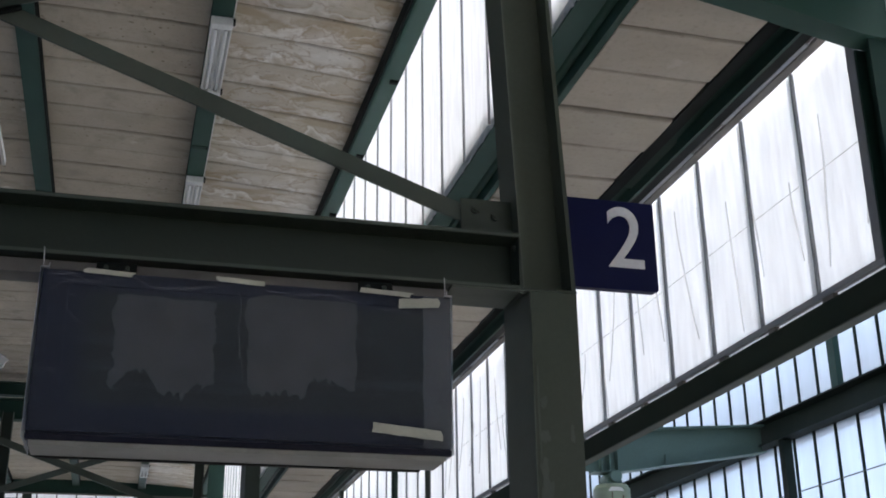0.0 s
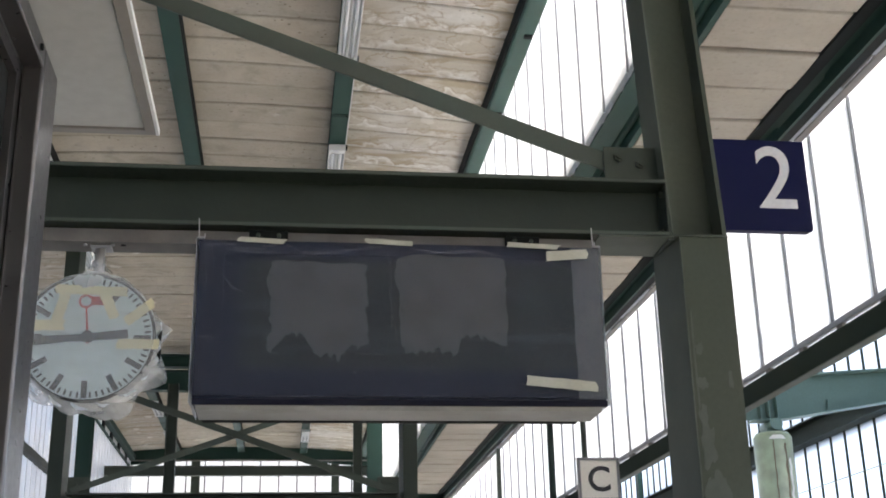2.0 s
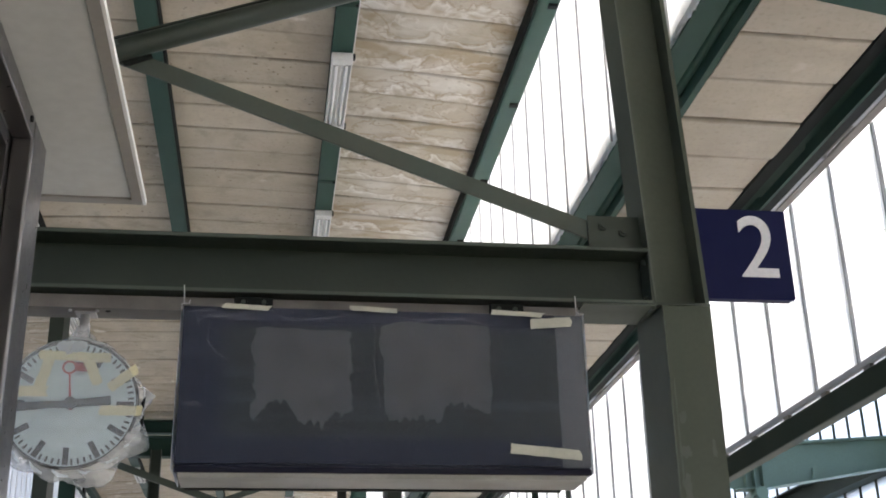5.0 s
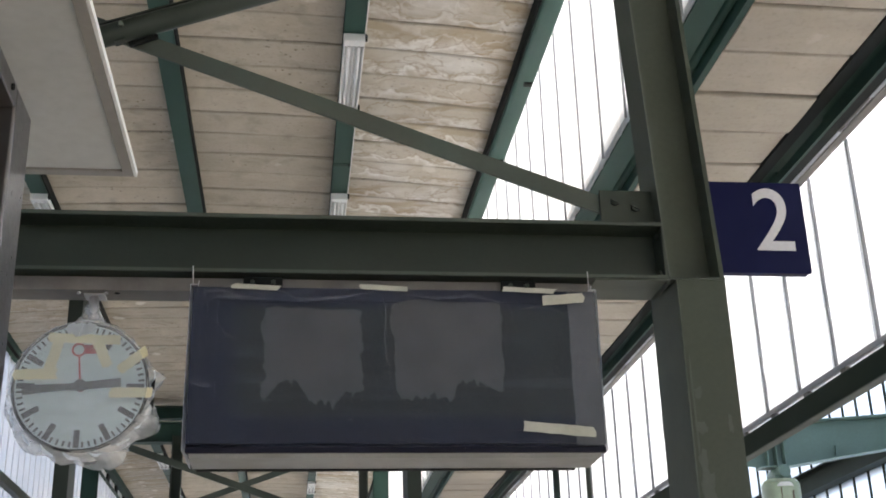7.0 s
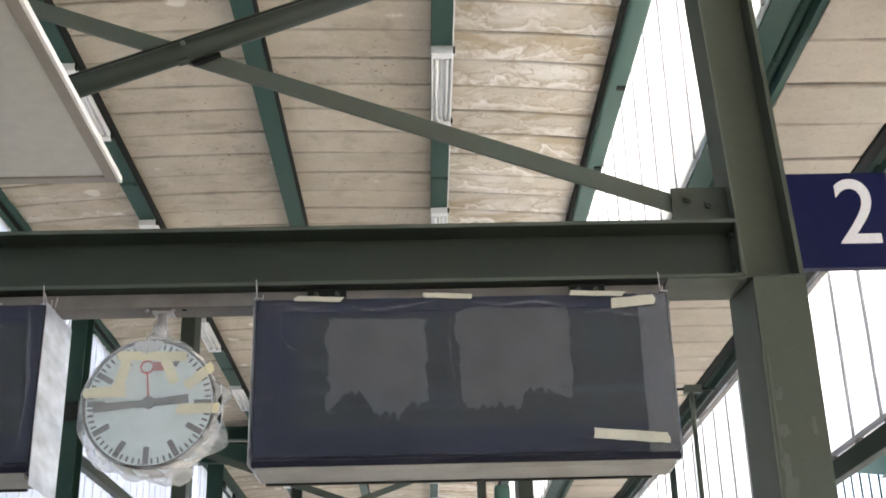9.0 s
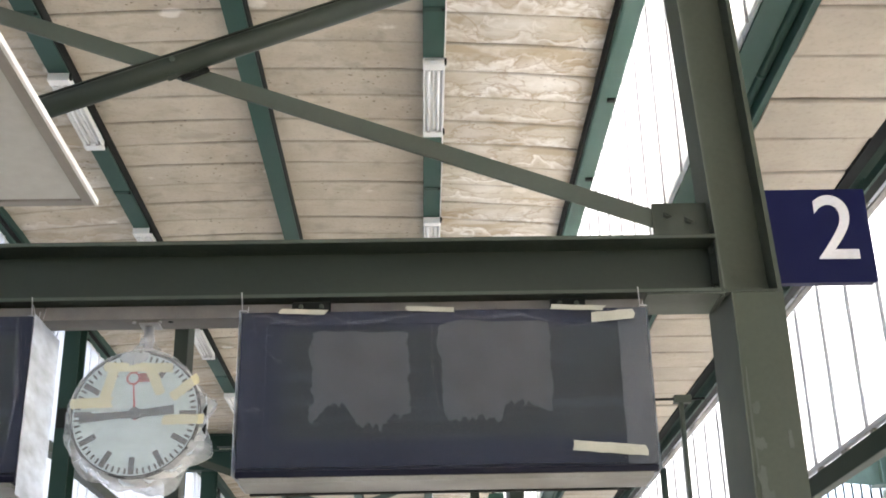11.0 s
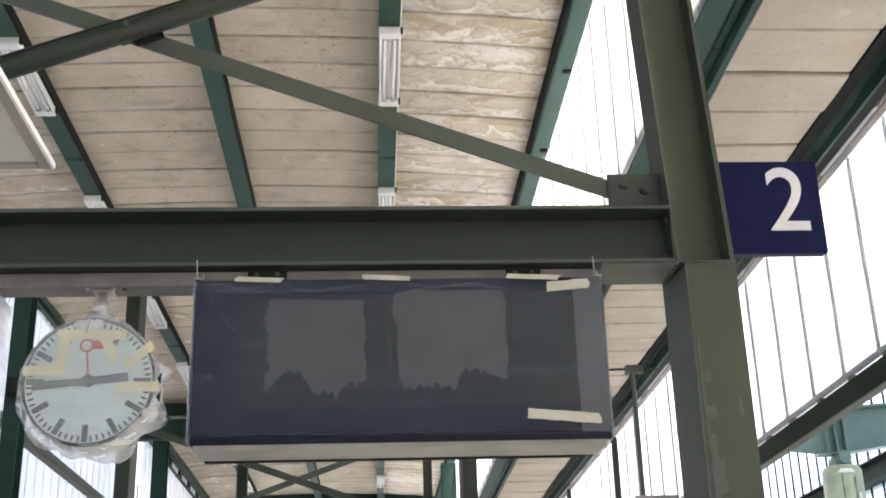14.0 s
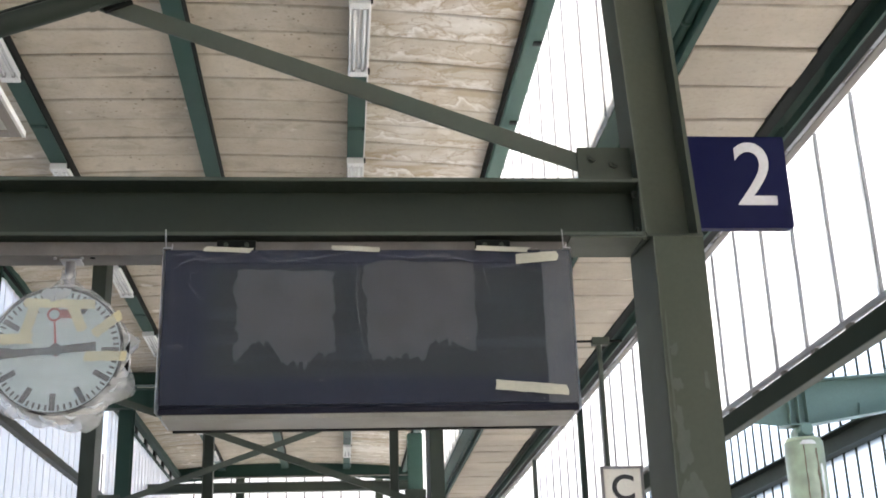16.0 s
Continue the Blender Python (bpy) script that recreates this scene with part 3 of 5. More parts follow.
def frame_steel(y, light=False):
    f = thing("portal_frame", "dark olive painted steel portal frame with crossed braces", "steel frame", ((COL[0] + COL[1]) / 2, y, 0), "portal frames")
    cols = (-1.147, 3.194) if light else COL
    for x in cols:
        high = 7.7 if light else 3.572
        s = 1 if x > MID else -1
        low = [(x - s * 0.10, y - 0.128), (x + s * 0.13, y - 0.128), (x + s * 0.13, y + 0.128), (x - s * 0.145, y + 0.128)]
        if light:
            low = [(x + (u - x) * 0.78, v) for u, v in low]
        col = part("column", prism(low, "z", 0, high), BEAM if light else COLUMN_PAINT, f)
        # thin skin that carries the painted side light
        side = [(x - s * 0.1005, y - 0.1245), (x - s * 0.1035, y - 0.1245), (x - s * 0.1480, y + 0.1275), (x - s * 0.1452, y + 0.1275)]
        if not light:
            part("lit_side_skin", prism(side, "z", 0, 3.56), COLUMN_LIT_SIDE, col, "paler grey-green side with the side light painted in")
        up = prism(i_profile(x, y, 0.26, 0.255, 0.014, 0.02, True), "z", 3.586, 7.5)
        for v in up.verts:
            v.co.x -= s * 0.043 * max(0.0, v.co.z - 3.65)
        if high < 5:
            part("upper_shaft", up, COLUMN_PAINT, col)
            edge = boxes((x - s * 0.13 - 0.004, x - s * 0.13 + 0.004, y - 0.1305, y - 0.124, 3.59, 7.4))
            for v in edge.verts:
                v.co.x -= s * 0.043 * max(0.0, v.co.z - 3.65)
            part("pale_edge", edge, OLIVE_PATCH, col)
        spots = [(-0.055, 3.04, 0.014, 0.024), (-0.052, 2.885, 0.02, 0.024), (0.078, 2.91, 0.008, 0.035), (-0.078, 2.97, 0.004, 0.2), (-0.06, 2.72, 0.016, 0.05), (-0.048, 2.61, 0.028, 0.06), (-0.03, 2.4, 0.035, 0.09), (0.03, 2.2, 0.05, 0.04), (-0.07, 2.3, 0.03, 0.1)]
        for q, (px, pz, pw, ph) in enumerate(spots):
            face = y - 0.1290 - 0.0004 * q
            bm = bmesh.new()
            n = 32
            lay = []
            for yy in (face, y - 0.125):
                row = []
                for i in range(n):
                    a = 2 * math.pi * i / n
                    c, v = math.cos(a), math.sin(a)
                    k = 1 + 0.75 * noise.noise((c * 1.3, v * 1.3, px * 40 + pz * 9 + y)) + 0.35 * noise.noise((c * 4, v * 4, px * 31 + pz * 7))
                    k = max(0.35, k) * 1.2
                    row.append(bm.verts.new((x + px + pw * c * k, yy, pz + ph * v * k)))
                lay.append(row)
            mid = bm.verts.new((x + px, face, pz))
            for i in range(n):
                bm.faces.new((mid, lay[0][i], lay[0][(i + 1) % n]))
                bm.faces.new((lay[0][i], lay[0][(i + 1) % n], lay[1][(i + 1) % n], lay[1][i]))
            bmesh.ops.recalc_face_normals(bm, faces=bm.faces)
            part("touch_up_patch", bm, OLIVE_PATCH, col)
        part("weld", rod((x - s * 0.10, y - 0.128, 0.2), (x - s * 0.10, y - 0.128, 3.57), 0.004, 8), OLIVE_PATCH, col)
        part("cap_strip", boxes((x - 0.13, x + 0.132, y - 0.13, y + 0.13, 3.574, 3.586)), OLIVE, col)
    xa, xb = cols[0] + 0.13, cols[1] - 0.13
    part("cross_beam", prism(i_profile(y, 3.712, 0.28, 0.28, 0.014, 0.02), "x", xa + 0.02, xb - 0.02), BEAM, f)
    part("flange_edge", boxes((xa + 0.02, xb - 0.02, y - 0.1425, y - 0.1402, 3.575, 3.589)), WORN, f, "paler strip along the flange edge")
    part("flange_edge", boxes((xa + 0.02, xb - 0.02, y - 0.1425, y - 0.1402, 3.835, 3.848)), WORN, f)
    if not light:
        part("top_girder", prism(i_profile(y, 7.42, 0.24, 0.36, 0.014, 0.022), "x", xa - 0.1, xb + 0.1), GREEN, f)
    for x, s in ((xa, 1), (xb, -1)):
        plate = part("end_plate", boxes((min(x, x + s * 0.018), max(x, x + s * 0.018), y - 0.125, y + 0.125, 3.555, 3.868), bevel=0.002), OLIVE, f)
        for dz in (-0.09, 0.09):
            b = rod((x + s * 0.018, y - 0.07, 3.712 + dz), (x + s * 0.036, y - 0.07, 3.712 + dz), 0.016, 6)
            part("bolt", b, OLIVE, plate)
        # added paler plate paints the light on the flange's underside
        c0, c1 = min(x, x + s * 0.35), max(x, x + s * 0.35)
        part("lit_underside", boxes((c0, c1, y - 0.138, y + 0.138, 3.5645, 3.5715), bevel=0.002), OLIVE_PATCH, f)
        g0, g1 = min(x, x + s * 0.27), max(x, x + s * 0.27)
        gus = part("gusset", boxes((g0, g1, y - 0.026, y - 0.0095, 3.854, 4.06), bevel=0.002), OLIVE, f)
        for k in (0.1, 0.2):
            part("bolt", bolt(x + s * k, y - 0.026, 3.972 + (k - 0.1) * 0.3, 0.023), OLIVE, gus)
    if light:
        # lighter braces: two flat bars
        mx, zc = 1.0, 4.579
        part("brace", bar((xb - 0.1, y - 0.1, zc - 0.358 * (xb - 0.1 - mx)), (xa + 0.1, y - 0.1, zc + 0.358 * (mx - xa - 0.1)), 0.085, 0.03), OLIVE, f)
        part("brace", bar((xa + 0.05, y - 0.05, zc - 0.354 * (mx - xa - 0.05)), (xb - 0.3, y - 0.05, zc + 0.354 * (xb - 0.3 - mx)), 0.075, 0.014), WORN, f)
        return f
    k = 0.376
    zc = 4.837
    part("brace", bar((xb - 0.14, y - 0.002, 4.806 - 0.366 * (xb - 0.14 - MID)), (xa + 0.12, y - 0.002, 4.806 + 0.366 * (MID - xa - 0.12)), 0.088, 0.014), WORN, f)
    # the other brace: a pressed tube with a rolled lip
    a, b = Vector((xa + 0.06, y - 0.07, zc - k * (MID - xa - 0.06))), Vector((xb - 0.12, y - 0.07, zc + k * (xb - 0.12 - MID)))
    up = Vector((-(b - a).z, 0, (b - a).x)).normalized()
    chan = part("brace", rod(a - up * 0.014, b - up * 0.014, 0.053, 24), BEAM, f)
    part("upper_lip", rod(a + up * 0.046 + Vector((0, 0.012, 0)), b + up * 0.046 + Vector((0, 0.012, 0)), 0.023, 16), BEAM, chan)
    # black rod paints the shade in the recess under the lip
    part("groove_shade", rod(a + up * 0.034 - Vector((0, 0.022, 0)), b + up * 0.034 - Vector((0, 0.022, 0)), 0.007, 8), BLACK, chan)
    part("joint_plate", bar((MID - 0.02, y - 0.03, zc - 0.068), (MID + 0.11, y - 0.03, zc - 0.012), 0.05, 0.02), BLACK, chan)
    part("joint_clip", bar((MID - 0.075, y - 0.07, zc - k * 0.075 - 0.066), (MID - 0.03, y - 0.07, zc - k * 0.03 - 0.066), 0.016, 0.05), BEAM, chan)
    part("knob", rod((MID - 0.045, y - 0.12, zc - 0.025), (MID - 0.045, y - 0.14, zc - 0.028), 0.013, 12), WORN, chan)
    return f


for y in FRAMES:
    frame_steel(y, y > 10)

# ---- roof ----


def purlin(x, y1=Y_END):
    z = arch(x)
    p = thing("purlin", "long dark green steel roof purlin with splice plates", "purlin", (x, 0, z), "roof purlins")
    part("section", prism(i_profile(x, z + 0.07, 0.19, 0.14, 0.012, 0.018), "y", Y_BACK, y1), GREEN, p)
    # black strip draws the shade above the flange, over the board ends
    part("shade_strip", boxes((x - 0.098, x + 0.098, Y_BACK, y1, z + 0.1405, z + 0.18)), BLACK, p)
    k = 12.41 - LAMP_STEP * 6
    while k < y1 and abs(x - CX) > 0.5:
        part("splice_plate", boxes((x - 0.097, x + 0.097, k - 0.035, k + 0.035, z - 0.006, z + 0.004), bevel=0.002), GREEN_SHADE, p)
        part("bolt", rod((x + 0.08, k, z - 0.004), (x + 0.08, k, z - 0.02), 0.014, 8), BLACK, p)
        k += LAMP_STEP
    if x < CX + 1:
        # band drawn black for the shaded gap between flange and boards
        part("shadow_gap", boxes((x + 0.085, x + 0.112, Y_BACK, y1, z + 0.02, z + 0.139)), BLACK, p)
    if x > CX + 1:
        part("cable", rod((x + 0.105, Y_BACK, z + 0.04), (x + 0.105, y1, z + 0.04), 0.008, 6), WHITE, p, "thin white cable")
    return p


for x in PURLINS:
    purlin(x)


def edge_purlin(x):
    """Edge of the arched roof: a round-edged trough section with clamps."""
    z = arch(x) - 0.005
    s = 1 if x > CX else -1
    p = thing("purlin", "dark green steel edge purlin with clamps along the ceiling", "purlin", (x, 0, z), "edge purlins")
    out = 0.09 if s > 0 else 0.02
    prof = [(x - s * 0.105, z + 0.2), (x - s * 0.105, z + 0.03), (x - s * 0.095, z + 0.006), (x - s * 0.07, z), (x + s * (out - 0.016), z), (x + s * (out - 0.003), z + 0.012), (x + s * out, z + 0.2)]
    part("section", prism(prof, "y", Y_BACK, Y_END), GREEN, p)
    # the shade along the ceiling side, drawn as a black strip
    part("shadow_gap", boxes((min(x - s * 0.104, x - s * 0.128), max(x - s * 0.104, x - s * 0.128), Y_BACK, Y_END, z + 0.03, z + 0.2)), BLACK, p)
    k = 10.19 - 1.76 * 12
    while k < Y_END:
        part("clamp", boxes((x + s * (out - 0.06) - 0.042, x + s * (out - 0.06) + 0.042, k - 0.03, k + 0.03, z - 0.024, z + 0.004), bevel=0.007), BLACK, p)
        k += 1.76
    return p


for s in (-1, 1):
    edge_purlin(CX + s * EDGE)


def board_field(xa, xb, y0, y1, step, rise, thick=0.05, seed=1, gap=0.006):
    """Ceiling planks from xa to xb, side by side along y, on the height that rise(x) gives; each sags a little."""
    rng = random.Random(seed)
    bm = bmesh.new()
    y = y0
    while y < y1:
        d, tilt = rng.uniform(-0.007, 0.007), rng.uniform(-0.012, 0.012)
        w = step
        prof = [(y + gap, 0.010), (y + 0.02, 0.0), (y + w / 2, -0.004), (y + w - 0.02, 0.0), (y + w - gap, 0.010), (y + w - gap, thick), (y + gap, thick)]
        ends = []
        for i in range(5):
            x = xa + (xb - xa) * i / 4
            dz = d + tilt * (i / 4 - 0.5)
            ends.append([bm.verts.new((x, p + 0.012 * noise.noise((x * 2.5, y * 9, seed)), rise(x) + q + dz + 0.004 * noise.noise((x * 4, p * 6, seed)))) for p, q in prof])
        bm.faces.new(ends[0])
        bm.faces.new(ends[-1][::-1])
        n = len(prof)
        for a, b in zip(ends, ends[1:]):
            for i in range(n):
                j = (i + 1) % n
                bm.faces.new((a[i], b[i], b[j], a[j]))
        y += step
    bmesh.ops.recalc_face_normals(bm, faces=bm.faces)
    return bm


edges = [CX - EDGE, *PURLINS, CX + EDGE]
fields = [board_field(a, b, BOARD_START, Y_END, BOARD_STEP, lambda x: arch(x) + 0.155, seed=i + 3) for i, (a, b) in enumerate(zip(edges, edges[1:]))]
for i, bm in enumerate(fields):
    for f in bm.faces:
        f.material_index = {0: 2, 3: 1}.get(i, 0)
tagged(part("ceiling", join(*fields), [BOARD, BOARD_WET, BOARD_DAMP]), "arched ceiling of beige boards with pale water stains", "ceiling", kind="structure")
tagged(part("roof_cover", boxes((LX - 0.15, CLX + 0.1, Y_BACK, Y_END + 0.3, 8.6, 8.68)), BLACK), "dark roofing over the platform hall", "roof", kind="structure")

# ---- clerestory and gutter beside the arched roof ----
c = thing("clerestory", "upright clerestory glazing covered with white plastic sheeting", "glazing", (CLX, 0, CLZ), kind="structure")
part("sheeting", grid_sheet("x", CLX + 0.012, Y_BACK, Y_END, CLZ + 0.03, 8.6, 0.09, 0.012, 3), SHEET, c)
y = 8.06 - 0.675 * 28
while y < Y_END:
    part("glazing_bar", boxes((CLX - 0.036, CLX - 0.018, y, y + 0.011, CLZ + 0.03, 8.6)), BAR, c)
    y += 0.675


def torn_edge(y0, y1, step=0.035):
    """Frayed foot of the sheeting, hanging over the gutter beam in short tatters."""
    rng = random.Random(44)
    bm = bmesh.new()
    prev = None
    n = int((y1 - y0) / step)
    for i in range(n + 1):
        y = y0 + i * step
        foot = CLZ + 0.016 + 0.02 * noise.noise((y * 1.7, 3, 1)) + rng.uniform(-0.03, 0.015)
        pts = [(CLX - 0.016 + rng.uniform(-0.006, 0.006), y, foot), (CLX - 0.010, y, CLZ + 0.075), (CLX - 0.006, y, CLZ + 0.075), (CLX - 0.012, y, foot)]
        ring = [bm.verts.new(p) for p in pts]
        if prev:
            for a in range(4):
                b = (a + 1) % 4
                bm.faces.new((prev[a], prev[b], ring[b], ring[a]))
        prev = ring
    bmesh.ops.recalc_face_normals(bm, faces=bm.faces)
    return bm


part("torn_edge", torn_edge(2.0, 22.0), SHEET, c, "frayed foot of the white sheeting")
gb = thing("gutter_beam", "dark green steel gutter beam with a rain pipe", "steel beam", (4.12, 0, CLZ), "")
part("section", prism([(CLX, CLZ), (4.20, CLZ), (4.20, CLZ + 0.24), (4.185, CLZ + 0.24), (4.185, CLZ + 0.02), (CLX, CLZ + 0.02)], "y", Y_BACK, Y_END), GREEN, gb)
part("gutter", boxes((4.202, 4.34, Y_BACK, Y_END, CLZ + 0.10, CLZ + 0.24)), BLACK, gb)
part("outer_plate", boxes((4.287, 4.333, Y_BACK, Y_END, 5.652, CLZ + 0.099)), GREEN, gb)
pipe = part("rain_pipe", rod((4.248, Y_BACK, CLZ + 0.032), (4.248, Y_END, CLZ + 0.032), 0.036, 16), GREEN, gb)
for k in range(-7, 12):
    part("collar", rod((4.248, k * 2.34 + 6.62, CLZ + 0.032), (4.248, k * 2.34 + 6.66, CLZ + 0.032), 0.041, 16), GREEN, pipe)

# ---- side aisle ----
tagged(part("ceiling_aisle", board_field(4.335, 5.187, AISLE_START, Y_END, AISLE_STEP, lambda x: 5.645, seed=21, gap=0.008), FASCIA), "low beige boarded ceiling of the side aisle", "ceiling", kind="structure")
tagged(part("roof_aisle", boxes((4.2, 5.465, Y_BACK, Y_END, 5.95, 6.01)), BLACK), "dark roofing over the side aisle", "roof", kind="structure")
eb = thing("edge_beam", "dark green steel beam over the outer glazing", "steel beam", (5.37, 0, 5.65), "")
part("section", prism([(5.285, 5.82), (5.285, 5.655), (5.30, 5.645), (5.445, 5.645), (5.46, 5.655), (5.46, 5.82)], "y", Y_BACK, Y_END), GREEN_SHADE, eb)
# black strip stands for the shade between boards and beam
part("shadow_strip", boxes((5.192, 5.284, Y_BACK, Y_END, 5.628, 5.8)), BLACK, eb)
k = 7.45 - 1.35 * 14
while k < Y_END:
    part("clamp", boxes((5.40, 5.475, k - 0.04, k + 0.04, 5.632, 5.69), bevel=0.007), BLACK, eb)
    k += 1.35


def sheet_fold(y, lean, zt, zb, wide, seed):
    """A doubled fold in the hanging sheet that bends as it runs down, tapered at both ends."""
    bm = bmesh.new()
    prev = None
    n = 10
    for i in range(n + 1):
        k = i / n
        z = zt + (zb - zt) * k
        c = y + lean * k ** 1.6 + 0.015 * noise.noise((seed * 1.9, z * 3, 2))
        h = wide * (0.15 + 0.85 * math.sin(math.pi * k)) / 2
        row = [bm.verts.new(p) for p in ((WX - 0.012, c - h, z), (WX - 0.02, c, z), (WX - 0.012, c + h, z))]
        if prev:
            for j in (0, 1):
                bm.faces.new((prev[j], prev[j + 1], row[j + 1], row[j])).smooth = True
        prev = row
    return bm


def outer_wall():
    w = thing("window_wall", "long glazed wall covered with wrinkled white plastic sheeting", "glazing", (WX, 0, WZ0), kind="structure")
    part("sheeting", grid_sheet("x", WX + 0.02, Y_BACK, Y_END, WZ0 - 0.075, 5.58, 0.07, 0.018, 11), SHEET, w)
    part("top_strip", boxes((5.475, WX - 0.036, Y_BACK, Y_END, WZ1 - 0.012, WZ1 + 0.01), bevel=0.003), STRIP, w)
    k = 3.9
    while k < 22:
        part("pale_strip", boxes((5.4425, 5.4735, k, k + 1.1, WZ1 - 0.006, WZ1 + 0.008)), MULLION, w)
        k += 1.6
    part("dark_back", boxes((5.4415, 5.4745, Y_BACK, Y_END, WZ1 + 0.009, WZ1 + 0.013)), STRIP, w)
    part("dark_strip", boxes((5.37, 5.441, Y_BACK, Y_END, WZ1 - 0.004, WZ1 + 0.012)), BLACK, w)
    for ya, yb, za in ((Y_BACK, 7.1, 5.64), (7.1, 8.0, 5.615), (8.0, Y_END, 5.64)):
        part("gap_block", boxes((5.345, 5.369, ya, yb, WZ1 - 0.002, za)), GREEN_SHADE, w)
    part("gap_sheet", boxes((5.466, WX + 0.03, Y_BACK, Y_END, 5.9, 5.904)), GREY, w)
    part("bottom_strip", boxes((WX - 0.045, WX - 0.012, Y_BACK, Y_END, WZ0 - 0.031, WZ0 + 0.012), bevel=0.003), BAR, w)
    y = 7.22 - 0.68 * 27
    n = 0
    while y < Y_END:
        bm = bmesh.new()
        seg = 7
        prev = None
        for i in range(seg + 1):
            z = WZ0 + (WZ1 - WZ0) * i / seg
            d = 0.012 * noise.noise((n * 3.1, z * 2.0, 1))
            ring = [bm.verts.new(p) for p in ((WX - 0.035, y - 0.008 + d, z), (WX - 0.035, y + 0.008 + d, z), (WX - 0.012, y + 0.008 + d, z), (WX - 0.012, y - 0.008 + d, z))]
            if prev:
                for a in range(4):
                    b = (a + 1) % 4
                    bm.faces.new((prev[a], prev[b], ring[b], ring[a]))
            prev = ring
        bmesh.ops.recalc_face_normals(bm, faces=bm.faces)
        part("mullion", bm, MULLION, w)
        part("sheet_seam", boxes((WX - 0.028, WX - 0.024, y + 0.016, y + 0.058, WZ0 + 0.02, WZ1 - 0.02)), SHEET, w)
        y += 0.68
        n += 1
    rng = random.Random(77)
    for i in range(26):
        y = 4.5 + 0.4 * i + rng.uniform(-0.1, 0.1)
        lean = rng.choice((-1, 1)) * rng.uniform(0.05, 0.26)
        zt, zb = rng.uniform(4.7, WZ1 - 0.03), rng.uniform(WZ0 + 0.03, 4.5)
        part("sheet_fold", sheet_fold(y, lean, zt, zb, rng.uniform(0.015, 0.035), i), SHEET_THIN, w)
    part("string", rod((WX - 0.004, -2, 4.83), (WX - 0.004, 14, 4.76), 0.002, 6), GREY, w)
    sb = thing("sill_beam", "dark olive steel beam under the outer glazing", "steel beam", (WX, 0, 3.9), "")
    part("section", prism([(WX - 0.07, 3.785), (WX - 0.035, 3.777), (WX - 0.01, 3.785), (WX - 0.01, 3.963), (WX - 0.055, 3.963), (WX - 0.064, 3.955), (WX - 0.07, 3.94)], "y", Y_BACK, Y_END), SILL, sb)
    # paler than the section: the light on this flange is painted
    part("lower_flange", boxes((WX - 0.085, WX - 0.0, Y_BACK, Y_END, 3.767, 3.776), bevel=0.003), OLIVE_PATCH, sb, "lower flange painted pale green for the light on it")
    k = -8.6
    while k < Y_END:
        part("spacer", boxes((WX - 0.046, WX - 0.011, k, k + 0.08 + 0.16 * abs(noise.noise((k * 3.3, 1, 2))), 3.964, 3.998)), CHANNEL, sb)
        k += 0.68
    return w


outer_wall()


def aisle_frame(y):
    f = thing("aisle_frame", "dark green steel aisle frame carrying the low roof", "steel frame", (WX, y, 0), "aisle frames")
    if y < 10:
        part("cross_beam", prism([(WX + 0.1, 5.235), (5.408, 5.256), (5.188, 5.30), (4.867, 5.367), (4.345, 5.46), (4.345, 5.64), (5.14, 5.625), (WX + 0.1, 5.625)], "y", y + 0.04, y + 0.2), GREEN, f)
        part("column", prism(i_profile(WX - 0.04, y + 0.145, 0.14, 0.15, 0.012, 0.016), "z", -0.9, 5.25), GREEN_SHADE, f)
        part("edge_mullion", boxes((WX - 0.05, WX - 0.012, y + 0.31, y + 0.385, WZ0, WZ1 - 0.02), bevel=0.004), MULLION, f)
    else:
        part("post", boxes((WX - 0.08, WX + 0.0, y + 0.27, y + 0.37, -0.9, WZ1)), DARK, f)
    return f


for y in (-7.6, 4.85, 17.13):
    aisle_frame(y)
wp = thing("wall_post", "slim olive steel post against the glazing", "post", (5.5, 21.66, 0))
part("post", boxes((5.455, 5.53, 21.61, 21.71, -0.9, 5.55), bevel=0.004), OLIVE, wp)

